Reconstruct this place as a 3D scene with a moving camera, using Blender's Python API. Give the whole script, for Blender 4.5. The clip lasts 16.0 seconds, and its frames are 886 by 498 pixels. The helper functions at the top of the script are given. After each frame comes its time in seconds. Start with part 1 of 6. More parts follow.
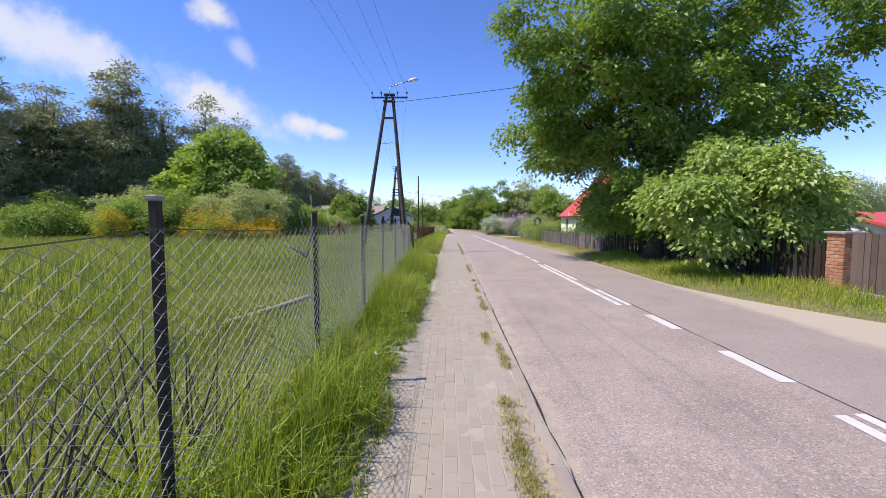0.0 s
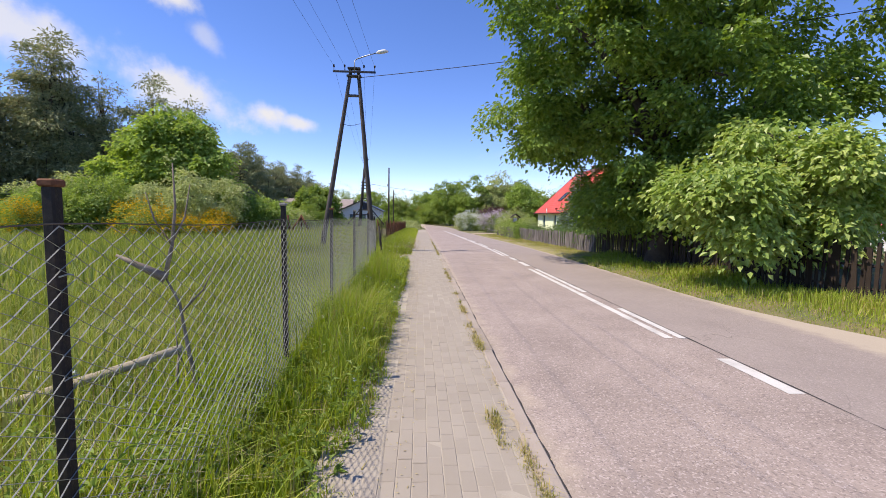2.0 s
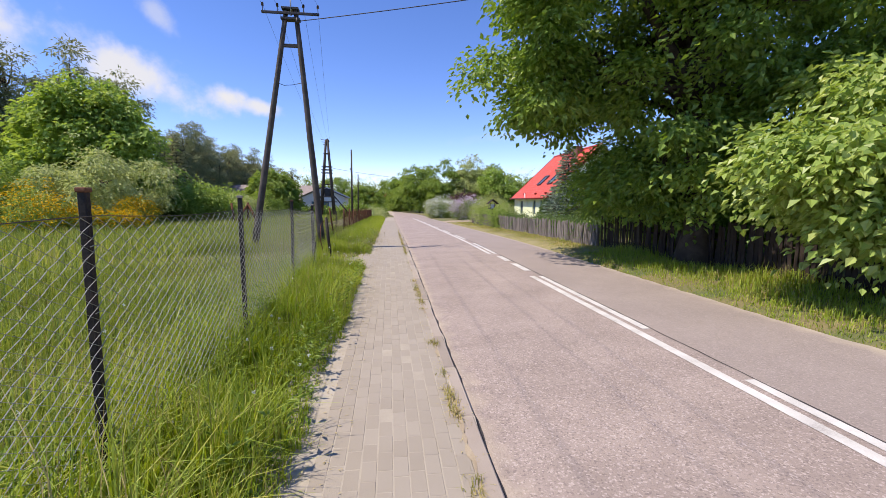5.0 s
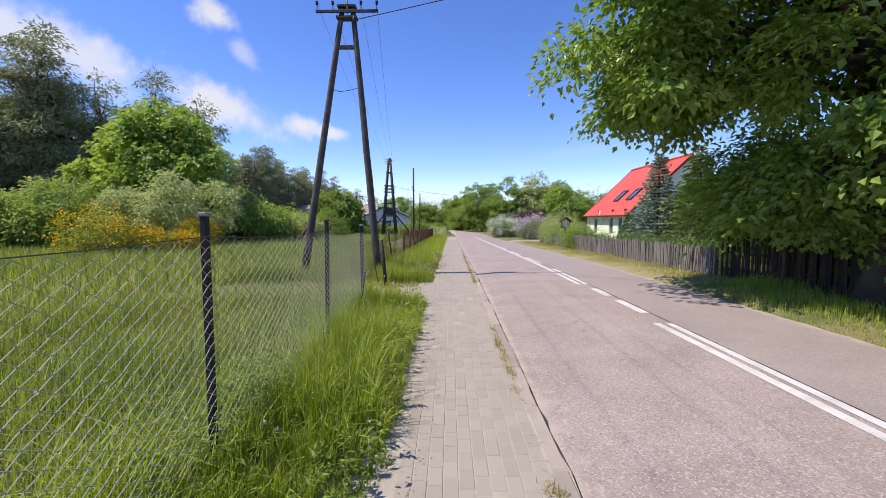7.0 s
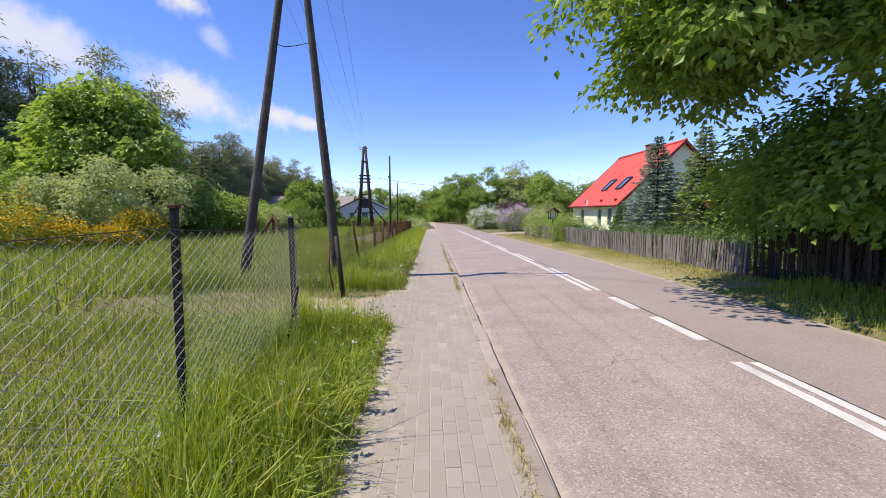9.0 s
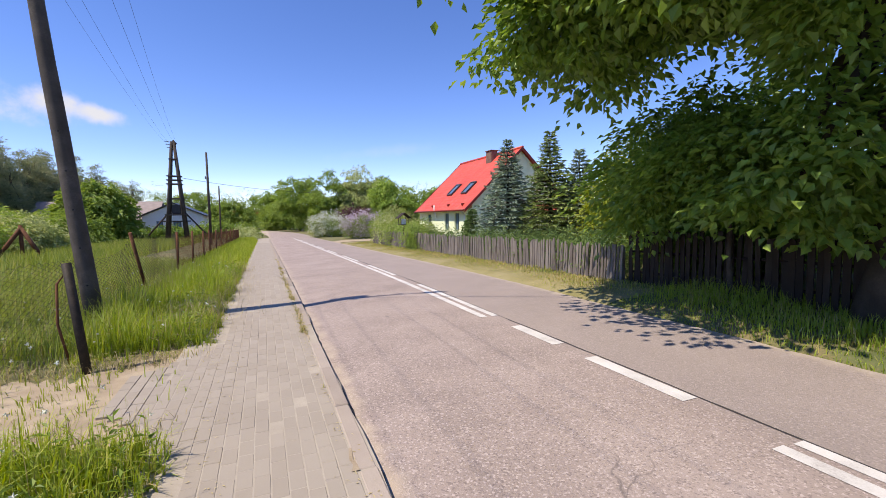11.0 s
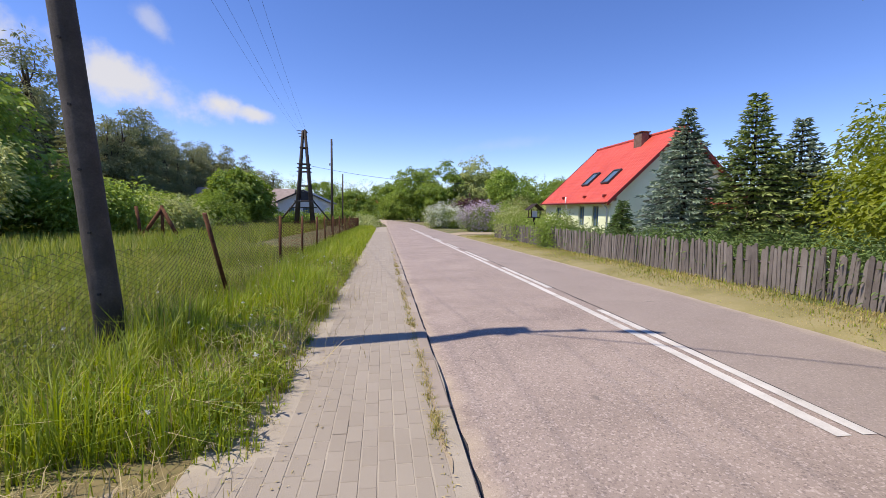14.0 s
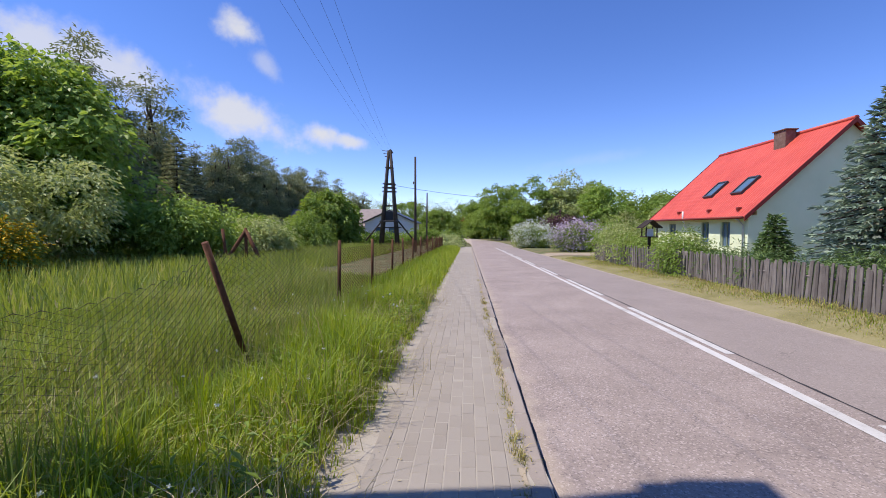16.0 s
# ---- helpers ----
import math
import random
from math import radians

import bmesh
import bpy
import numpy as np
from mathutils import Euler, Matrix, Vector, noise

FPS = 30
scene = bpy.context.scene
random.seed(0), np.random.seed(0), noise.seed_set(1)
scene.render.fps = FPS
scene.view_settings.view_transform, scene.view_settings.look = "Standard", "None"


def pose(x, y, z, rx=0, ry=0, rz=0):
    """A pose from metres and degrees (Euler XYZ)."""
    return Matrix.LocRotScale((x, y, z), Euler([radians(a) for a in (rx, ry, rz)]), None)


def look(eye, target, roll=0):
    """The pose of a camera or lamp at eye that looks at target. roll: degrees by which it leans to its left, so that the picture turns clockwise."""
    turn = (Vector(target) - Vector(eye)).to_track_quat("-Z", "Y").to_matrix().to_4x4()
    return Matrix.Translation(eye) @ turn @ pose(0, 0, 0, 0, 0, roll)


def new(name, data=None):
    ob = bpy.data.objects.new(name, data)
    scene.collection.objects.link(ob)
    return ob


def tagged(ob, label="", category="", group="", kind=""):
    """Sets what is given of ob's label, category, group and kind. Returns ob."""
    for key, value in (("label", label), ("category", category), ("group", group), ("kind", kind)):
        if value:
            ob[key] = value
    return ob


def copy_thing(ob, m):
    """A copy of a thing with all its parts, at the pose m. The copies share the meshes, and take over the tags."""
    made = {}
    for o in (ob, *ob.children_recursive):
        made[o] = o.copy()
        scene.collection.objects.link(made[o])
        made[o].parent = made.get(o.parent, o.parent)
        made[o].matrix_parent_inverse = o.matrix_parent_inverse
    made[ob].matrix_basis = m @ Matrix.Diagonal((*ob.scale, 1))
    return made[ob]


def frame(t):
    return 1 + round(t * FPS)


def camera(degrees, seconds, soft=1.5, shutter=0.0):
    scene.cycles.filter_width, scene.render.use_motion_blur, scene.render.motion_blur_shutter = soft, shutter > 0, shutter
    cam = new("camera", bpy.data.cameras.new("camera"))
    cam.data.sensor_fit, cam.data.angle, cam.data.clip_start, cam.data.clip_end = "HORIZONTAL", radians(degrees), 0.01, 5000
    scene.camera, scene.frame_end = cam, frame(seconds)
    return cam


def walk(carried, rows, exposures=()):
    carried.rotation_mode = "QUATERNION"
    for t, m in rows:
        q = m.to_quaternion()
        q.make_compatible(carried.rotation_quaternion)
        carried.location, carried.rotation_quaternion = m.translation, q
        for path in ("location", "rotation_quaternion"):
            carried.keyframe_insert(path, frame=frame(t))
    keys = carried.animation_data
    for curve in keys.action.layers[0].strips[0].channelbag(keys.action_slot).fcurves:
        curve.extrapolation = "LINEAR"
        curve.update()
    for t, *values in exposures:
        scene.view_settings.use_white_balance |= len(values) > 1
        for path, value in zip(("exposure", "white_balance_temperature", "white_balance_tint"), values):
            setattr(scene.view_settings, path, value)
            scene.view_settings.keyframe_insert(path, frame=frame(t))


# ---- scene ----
cam = camera(91.5, 16.0, soft=0.8)
PATH = [
    (0, (0.147, 0.199, 1.691), (0.119, 2.195, 1.554), 0.2),
    (0.5, (0.114, 0.865, 1.686), (0.1, 2.86, 1.547), -0.1),
    (1, (0.074, 1.569, 1.681), (0.074, 3.564, 1.543), -0.8),
    (1.5, (0.101, 2.254, 1.694), (0.165, 4.248, 1.551), -0.2),
    (2, (0.05, 2.901, 1.674), (0.156, 4.892, 1.517), 0.9),
    (2.5, (0.075, 3.51, 1.705), (0.29, 5.491, 1.538), 0.1),
    (3, (0.135, 4.195, 1.659), (0.374, 6.173, 1.475), 0.3),
    (3.2, (0.16, 4.439, 1.636), (0.4, 6.415, 1.443), 0.0),
    (5.3, (0.307, 7.233, 1.696), (0.549, 9.206, 1.473), 0.5),
    (5.5, (0.303, 7.455, 1.68), (0.54, 9.429, 1.454), 0.5),
    (6, (0.251, 8.055, 1.678), (0.453, 10.034, 1.47), 0.4),
    (6.5, (0.155, 8.607, 1.687), (0.211, 10.6, 1.522), 0.3),
    (7, (0.16, 9.241, 1.694), (0.125, 11.236, 1.56), 0.0),
    (7.5, (0.117, 9.832, 1.703), (0.039, 11.828, 1.597), -0.0),
    (8, (0.143, 10.468, 1.684), (0.042, 12.462, 1.568), -1.2),
    (8.5, (0.16, 11.081, 1.684), (0.092, 13.075, 1.547), -0.1),
    (9, (0.226, 11.734, 1.651), (0.284, 13.726, 1.479), -0.2),
    (9.5, (0.218, 12.37, 1.641), (0.356, 14.35, 1.398), -0.5),
    (10, (0.294, 13.027, 1.637), (0.703, 14.974, 1.435), -0.8),
    (10.2, (0.34, 13.312, 1.654), (0.861, 15.234, 1.461), -1.2),
    (12.3, (0.332, 15.808, 1.56), (1.189, 17.611, 1.449), -0.4),
    (12.5, (0.312, 15.992, 1.594), (1.109, 17.821, 1.452), 0.4),
    (13, (0.345, 16.696, 1.523), (0.971, 18.589, 1.366), 1.6),
    (13.5, (0.464, 17.352, 1.487), (0.848, 19.307, 1.316), 1.0),
    (14, (0.441, 17.967, 1.494), (0.717, 19.94, 1.314), 0.8),
    (14.5, (0.478, 18.58, 1.487), (0.535, 20.571, 1.306), 0.0),
    (15, (0.467, 19.159, 1.512), (0.488, 21.15, 1.326), 0.0),
    (15.5, (0.453, 19.751, 1.548), (0.332, 21.739, 1.364), 0.1),
    (16, (0.457, 20.524, 1.547), (0.342, 22.518, 1.448), 0.1),
]
walk(cam, [(t, look(eye, target, roll)) for t, eye, target, roll in PATH], [(0.0, 0.27, 6780, 12), (1.5, 0.27, 6950, 12), (3.0, 0.29, 7500, 12), (5.5, 0.27, 7000, 12), (6.5, 0.26, 6800, 12), (9.0, 0.28, 6900, 12), (10.2, 0.27, 7100, 12), (12.5, 0.23, 7350, 12), (13.5, 0.16, 7250, 12), (15.5, 0.08, 6680, 12), (16.0, 0.08, 6600, 12)])

# ---- sky, sun ----
SUN_FROM = Vector((-0.615, -0.095, 1.0)).normalized()


def cloud_sky():
    w = bpy.data.worlds.new("sky")
    scene.world = w
    w.use_nodes = True
    nt = w.node_tree
    nt.nodes.clear()
    N, L = nt.nodes.new, nt.links.new

    def m(op, a, b=None, c=None):
        n = N("ShaderNodeMath")
        n.operation = op
        for i, v in enumerate((a, b, c)):
            if v is None:
                continue
            if isinstance(v, (int, float)):
                n.inputs[i].default_value = v
            else:
                L(v, n.inputs[i])
        return n.outputs[0]

    sky = N("ShaderNodeTexSky")
    sky.sky_type = "NISHITA"
    sky.sun_disc = False
    sky.sun_elevation = math.asin(SUN_FROM.z)
    sky.sun_rotation = math.atan2(SUN_FROM.x, SUN_FROM.y)
    sky.air_density, sky.dust_density, sky.ozone_density = 1.0, 0.0, 3.0
    sky.altitude = 2600.0
    hue = N("ShaderNodeHueSaturation")
    hue.inputs["Saturation"].default_value = 1.2
    hue.inputs["Hue"].default_value = 0.508
    L(sky.outputs[0], hue.inputs["Color"])
    deep = N("ShaderNodeMix")
    deep.data_type, deep.blend_type = "RGBA", "MULTIPLY"
    deep.inputs["Factor"].default_value = 1.0
    L(hue.outputs[0], deep.inputs["A"])
    deep.inputs["B"].default_value = (1.4, 1.27, 1.42, 1)
    co = N("ShaderNodeTexCoord")
    sep = N("ShaderNodeSeparateXYZ")
    L(co.outputs["Generated"], sep.inputs[0])
    az = m("ARCTAN2", sep.outputs[0], sep.outputs[1])
    el = m("ARCSINE", sep.outputs[2])
    noi = N("ShaderNodeTexNoise")
    noi.inputs["Scale"].default_value = 16.0
    noi.inputs["Detail"].default_value = 7.0
    noi.inputs["Roughness"].default_value = 0.58
    L(co.outputs["Generated"], noi.inputs["Vector"])
    wob = m("MULTIPLY", m("SUBTRACT", noi.outputs[0], 0.5), 2.4)
    total = None
    # azimuth, elevation, half width, half height (degrees), density, slant
    for a0, e0, wa, we, dens, sl in ((-43.0, 16.5, 8.5, 3.0, 0.8, -0.22), (-28.6, 13.2, 7.0, 2.5, 0.9, -0.28),
                                     (-28.0, 22.0, 2.4, 1.6, 0.9, -0.1), (-18.9, 11.6, 2.4, 1.4, 0.95, -0.1),
                                     (-15.3, 10.9, 2.4, 0.9, 0.9, -0.15), (-37.5, 13.2, 3.0, 1.1, 0.4, 0.0),
                                     (-25.4, 18.9, 1.8, 1.5, 0.45, -0.6), (16.0, 8.5, 7.0, 0.8, 0.12, 0.1)):
        da = m("SUBTRACT", az, radians(a0))
        de = m("SUBTRACT", m("SUBTRACT", el, radians(e0)), m("MULTIPLY", da, sl))
        q = m("ADD", m("POWER", m("ABSOLUTE", m("DIVIDE", da, radians(wa))), 2.0), m("POWER", m("ABSOLUTE", m("DIVIDE", de, radians(we))), 2.0))
        d = m("ADD", m("SQRT", q), wob)
        r = N("ShaderNodeMapRange")
        r.interpolation_type = "SMOOTHSTEP"
        r.inputs["From Min"].default_value, r.inputs["From Max"].default_value = 1.3, 0.1
        r.inputs["To Min"].default_value, r.inputs["To Max"].default_value = 0.0, dens
        L(d, r.inputs["Value"])
        total = r.outputs[0] if total is None else m("MAXIMUM", total, r.outputs[0])
    mix = N("ShaderNodeMix")
    mix.data_type = "RGBA"
    L(total, mix.inputs["Factor"])
    L(deep.outputs["Result"], mix.inputs["A"])
    mix.inputs["B"].default_value = (4.6, 4.75, 5.1, 1)
    bg = N("ShaderNodeBackground")
    bg.inputs["Strength"].default_value = 0.15
    L(mix.outputs["Result"], bg.inputs["Color"])
    out = N("ShaderNodeOutputWorld")
    L(bg.outputs[0], out.inputs["Surface"])


cloud_sky()
sun_data = bpy.data.lights.new("sun", "SUN")
sun_data.energy, sun_data.angle, sun_data.color = 4.9, radians(0.53), (1.0, 0.93, 0.83)
sun = new("sun", sun_data)
sun.matrix_world = look(SUN_FROM * 60, (0, 0, 0))


# ---- materials ----
def material(name, base, rough=0.8, ramp=(), noise_scale=6.0, fine=60.0, bump=0.2, metal=0.0, spec=0.3, island=False, objrand=False, through_light=0.0, vary=0.5, bump_scale=None):
    """base: colour; ramp: colours that the noise runs through; island/objrand: further variation from piece to piece."""
    mt = bpy.data.materials.new(name)
    mt.use_nodes = True
    nt = mt.node_tree
    N, L = nt.nodes.new, nt.links.new
    p = nt.nodes["Principled BSDF"]
    p.inputs["Roughness"].default_value, p.inputs["Metallic"].default_value = rough, metal
    p.inputs["Specular IOR Level"].default_value = spec
    co = N("ShaderNodeTexCoord")
    geo = N("ShaderNodeNewGeometry")
    cols = [base, *ramp] if ramp else [tuple(c * (1 - 0.25 * vary) for c in base), base, tuple(min(1, c * (1 + 0.3 * vary)) for c in base)]
    n1 = N("ShaderNodeTexNoise")
    n1.inputs["Scale"].default_value, n1.inputs["Detail"].default_value, n1.inputs["Roughness"].default_value = noise_scale, 5.0, 0.6
    n2 = N("ShaderNodeTexNoise")
    n2.inputs["Scale"].default_value, n2.inputs["Detail"].default_value, n2.inputs["Roughness"].default_value = fine, 3.0, 0.7
    for n in (n1, n2):
        L(geo.outputs["Position"], n.inputs["Vector"])
    add = N("ShaderNodeMath")
    add.operation = "MULTIPLY_ADD"
    L(n2.outputs[0], add.inputs[0])
    add.inputs[1].default_value = 0.45
    L(n1.outputs[0], add.inputs[2])
    val = add.outputs[0]
    lo, hi = 0.42, 1.02
    if island or objrand:
        a2 = N("ShaderNodeMath")
        a2.operation = "MULTIPLY_ADD"
        if island:
            L(geo.outputs["Random Per Island"], a2.inputs[0])
        else:
            inf = N("ShaderNodeObjectInfo")
            L(inf.outputs["Random"], a2.inputs[0])
        a2.inputs[1].default_value = 0.6
        L(val, a2.inputs[2])
        val, lo, hi = a2.outputs[0], 0.55, 1.5
    mr = N("ShaderNodeMapRange")
    mr.inputs["From Min"].default_value, mr.inputs["From Max"].default_value = lo, hi
    L(val, mr.inputs["Value"])
    cr = N("ShaderNodeValToRGB")
    els = cr.color_ramp.elements
    while len(els) < len(cols):
        els.new(0.5)
    for i, c in enumerate(cols):
        els[i].position = i / (len(cols) - 1)
        els[i].color = (*c, 1)
    L(mr.outputs[0], cr.inputs["Fac"])
    L(cr.outputs["Color"], p.inputs["Base Color"])
    if bump:
        bp = N("ShaderNodeBump")
        bp.inputs["Strength"].default_value, bp.inputs["Distance"].default_value = bump, 0.01
        L(n2.outputs[0], bp.inputs["Height"])
        L(bp.outputs[0], p.inputs["Normal"])
    if through_light:
        tr = N("ShaderNodeBsdfTranslucent")
        br = N("ShaderNodeHueSaturation")
        br.inputs["Value"].default_value, br.inputs["Saturation"].default_value = 1.25, 1.15
        br.inputs["Hue"].default_value = 0.485
        L(cr.outputs["Color"], br.inputs["Color"])
        L(br.outputs[0], tr.inputs["Color"])
        ms = N("ShaderNodeMixShader")
        ms.inputs[0].default_value = through_light
        L(p.outputs[0], ms.inputs[1])
        L(tr.outputs[0], ms.inputs[2])
        L(ms.outputs[0], nt.nodes["Material Output"].inputs["Surface"])
    return mt


def nodes_of(mt):
    nt = mt.node_tree
    return nt, nt.nodes.new, nt.links.new, nt.nodes["Principled BSDF"]


def asphalt():
    """Pale, pinkish worn asphalt: stone grit, patches, wheel tracks, a web of cracks, sand blown along the kerb."""
    mt = material("asphalt", (0.225, 0.182, 0.162), 0.85, ((0.29, 0.236, 0.209), (0.34, 0.278, 0.246), (0.395, 0.328, 0.292)), 0.9, 85.0, 0.55, spec=0.25)
    nt, N, L, p = nodes_of(mt)
    geo = N("ShaderNodeNewGeometry")
    sep = N("ShaderNodeSeparateXYZ")
    L(geo.outputs["Position"], sep.inputs[0])
    base = p.inputs["Base Color"].links[0].from_socket

    def mixin(fac, col, blend="MIX"):
        nonlocal base
        mx = N("ShaderNodeMix")
        mx.data_type, mx.blend_type = "RGBA", blend
        if isinstance(fac, float):
            mx.inputs["Factor"].default_value = fac
        else:
            L(fac, mx.inputs["Factor"])
        L(base, mx.inputs["A"])
        if isinstance(col, tuple):
            mx.inputs["B"].default_value = (*col, 1)
        else:
            L(col, mx.inputs["B"])
        base = mx.outputs["Result"]

    def rng(v, a, b, c, d):
        r = N("ShaderNodeMapRange")
        for k, x in zip(("From Min", "From Max", "To Min", "To Max"), (a, b, c, d)):
            r.inputs[k].default_value = x
        L(v, r.inputs["Value"])
        return r.outputs[0]

    def mul(a, b):
        x = N("ShaderNodeMath")
        x.operation = "MULTIPLY"
        L(a, x.inputs[0])
        L(b, x.inputs[1])
        return x.outputs[0]

    # stone grit
    v = N("ShaderNodeTexVoronoi")
    v.inputs["Scale"].default_value = 78.0
    L(geo.outputs["Position"], v.inputs["Vector"])
    g = N("ShaderNodeSeparateColor")
    L(v.outputs["Color"], g.inputs[0])
    mixin(rng(g.outputs[0], 0.74, 0.95, 0.0, 0.55), (0.56, 0.475, 0.44))
    mixin(rng(g.outputs[1], 0.74, 0.95, 0.0, 0.5), (0.13, 0.106, 0.1))
    # the far lane is greyer, laid beside the seam
    lane = rng(sep.outputs[0], 3.55, 3.75, 0.0, 0.45)
    mixin(lane, (0.28, 0.243, 0.225))
    # cracks
    n = N("ShaderNodeTexNoise")
    n.inputs["Scale"].default_value = 2.2
    L(geo.outputs["Position"], n.inputs["Vector"])
    off = N("ShaderNodeVectorMath")
    off.operation = "MULTIPLY_ADD"
    L(n.outputs["Color"], off.inputs[0])
    off.inputs[1].default_value = (0.5, 0.5, 0.5)
    L(geo.outputs["Position"], off.inputs[2])
    c = N("ShaderNodeTexVoronoi")
    c.feature = "DISTANCE_TO_EDGE"
    c.inputs["Scale"].default_value = 0.42
    L(off.outputs[0], c.inputs["Vector"])
    big = N("ShaderNodeTexNoise")
    big.inputs["Scale"].default_value = 0.35
    L(geo.outputs["Position"], big.inputs["Vector"])
    mixin(mul(rng(c.outputs["Distance"], 0.0, 0.004, 0.6, 0.0), rng(big.outputs[0], 0.55, 0.65, 0.0, 1.0)), (0.07, 0.062, 0.06))
    # dark spots of old tar
    sp = N("ShaderNodeTexNoise")
    sp.inputs["Scale"].default_value, sp.inputs["Detail"].default_value = 3.1, 3.0
    L(geo.outputs["Position"], sp.inputs["Vector"])
    mixin(rng(sp.outputs[0], 0.72, 0.78, 0.0, 0.5), (0.11, 0.1, 0.1))
    # sand along both edges
    edge = N("ShaderNodeTexNoise")
    edge.inputs["Scale"].default_value, edge.inputs["Detail"].default_value = 4.0, 6.0
    L(geo.outputs["Position"], edge.inputs["Vector"])
    sh = N("ShaderNodeMath")
    sh.operation = "MULTIPLY_ADD"
    L(edge.outputs[0], sh.inputs[0])
    sh.inputs[1].default_value = -0.55
    L(sep.outputs[0], sh.inputs[2])
    mixin(rng(sh.outputs[0], 0.66, 0.86, 0.7, 0.0), (0.47, 0.39, 0.31))
    mixin(rng(sh.outputs[0], 5.42, 5.75, 0.0, 0.75), (0.47, 0.4, 0.31))
    L(base, p.inputs["Base Color"])
    return mt


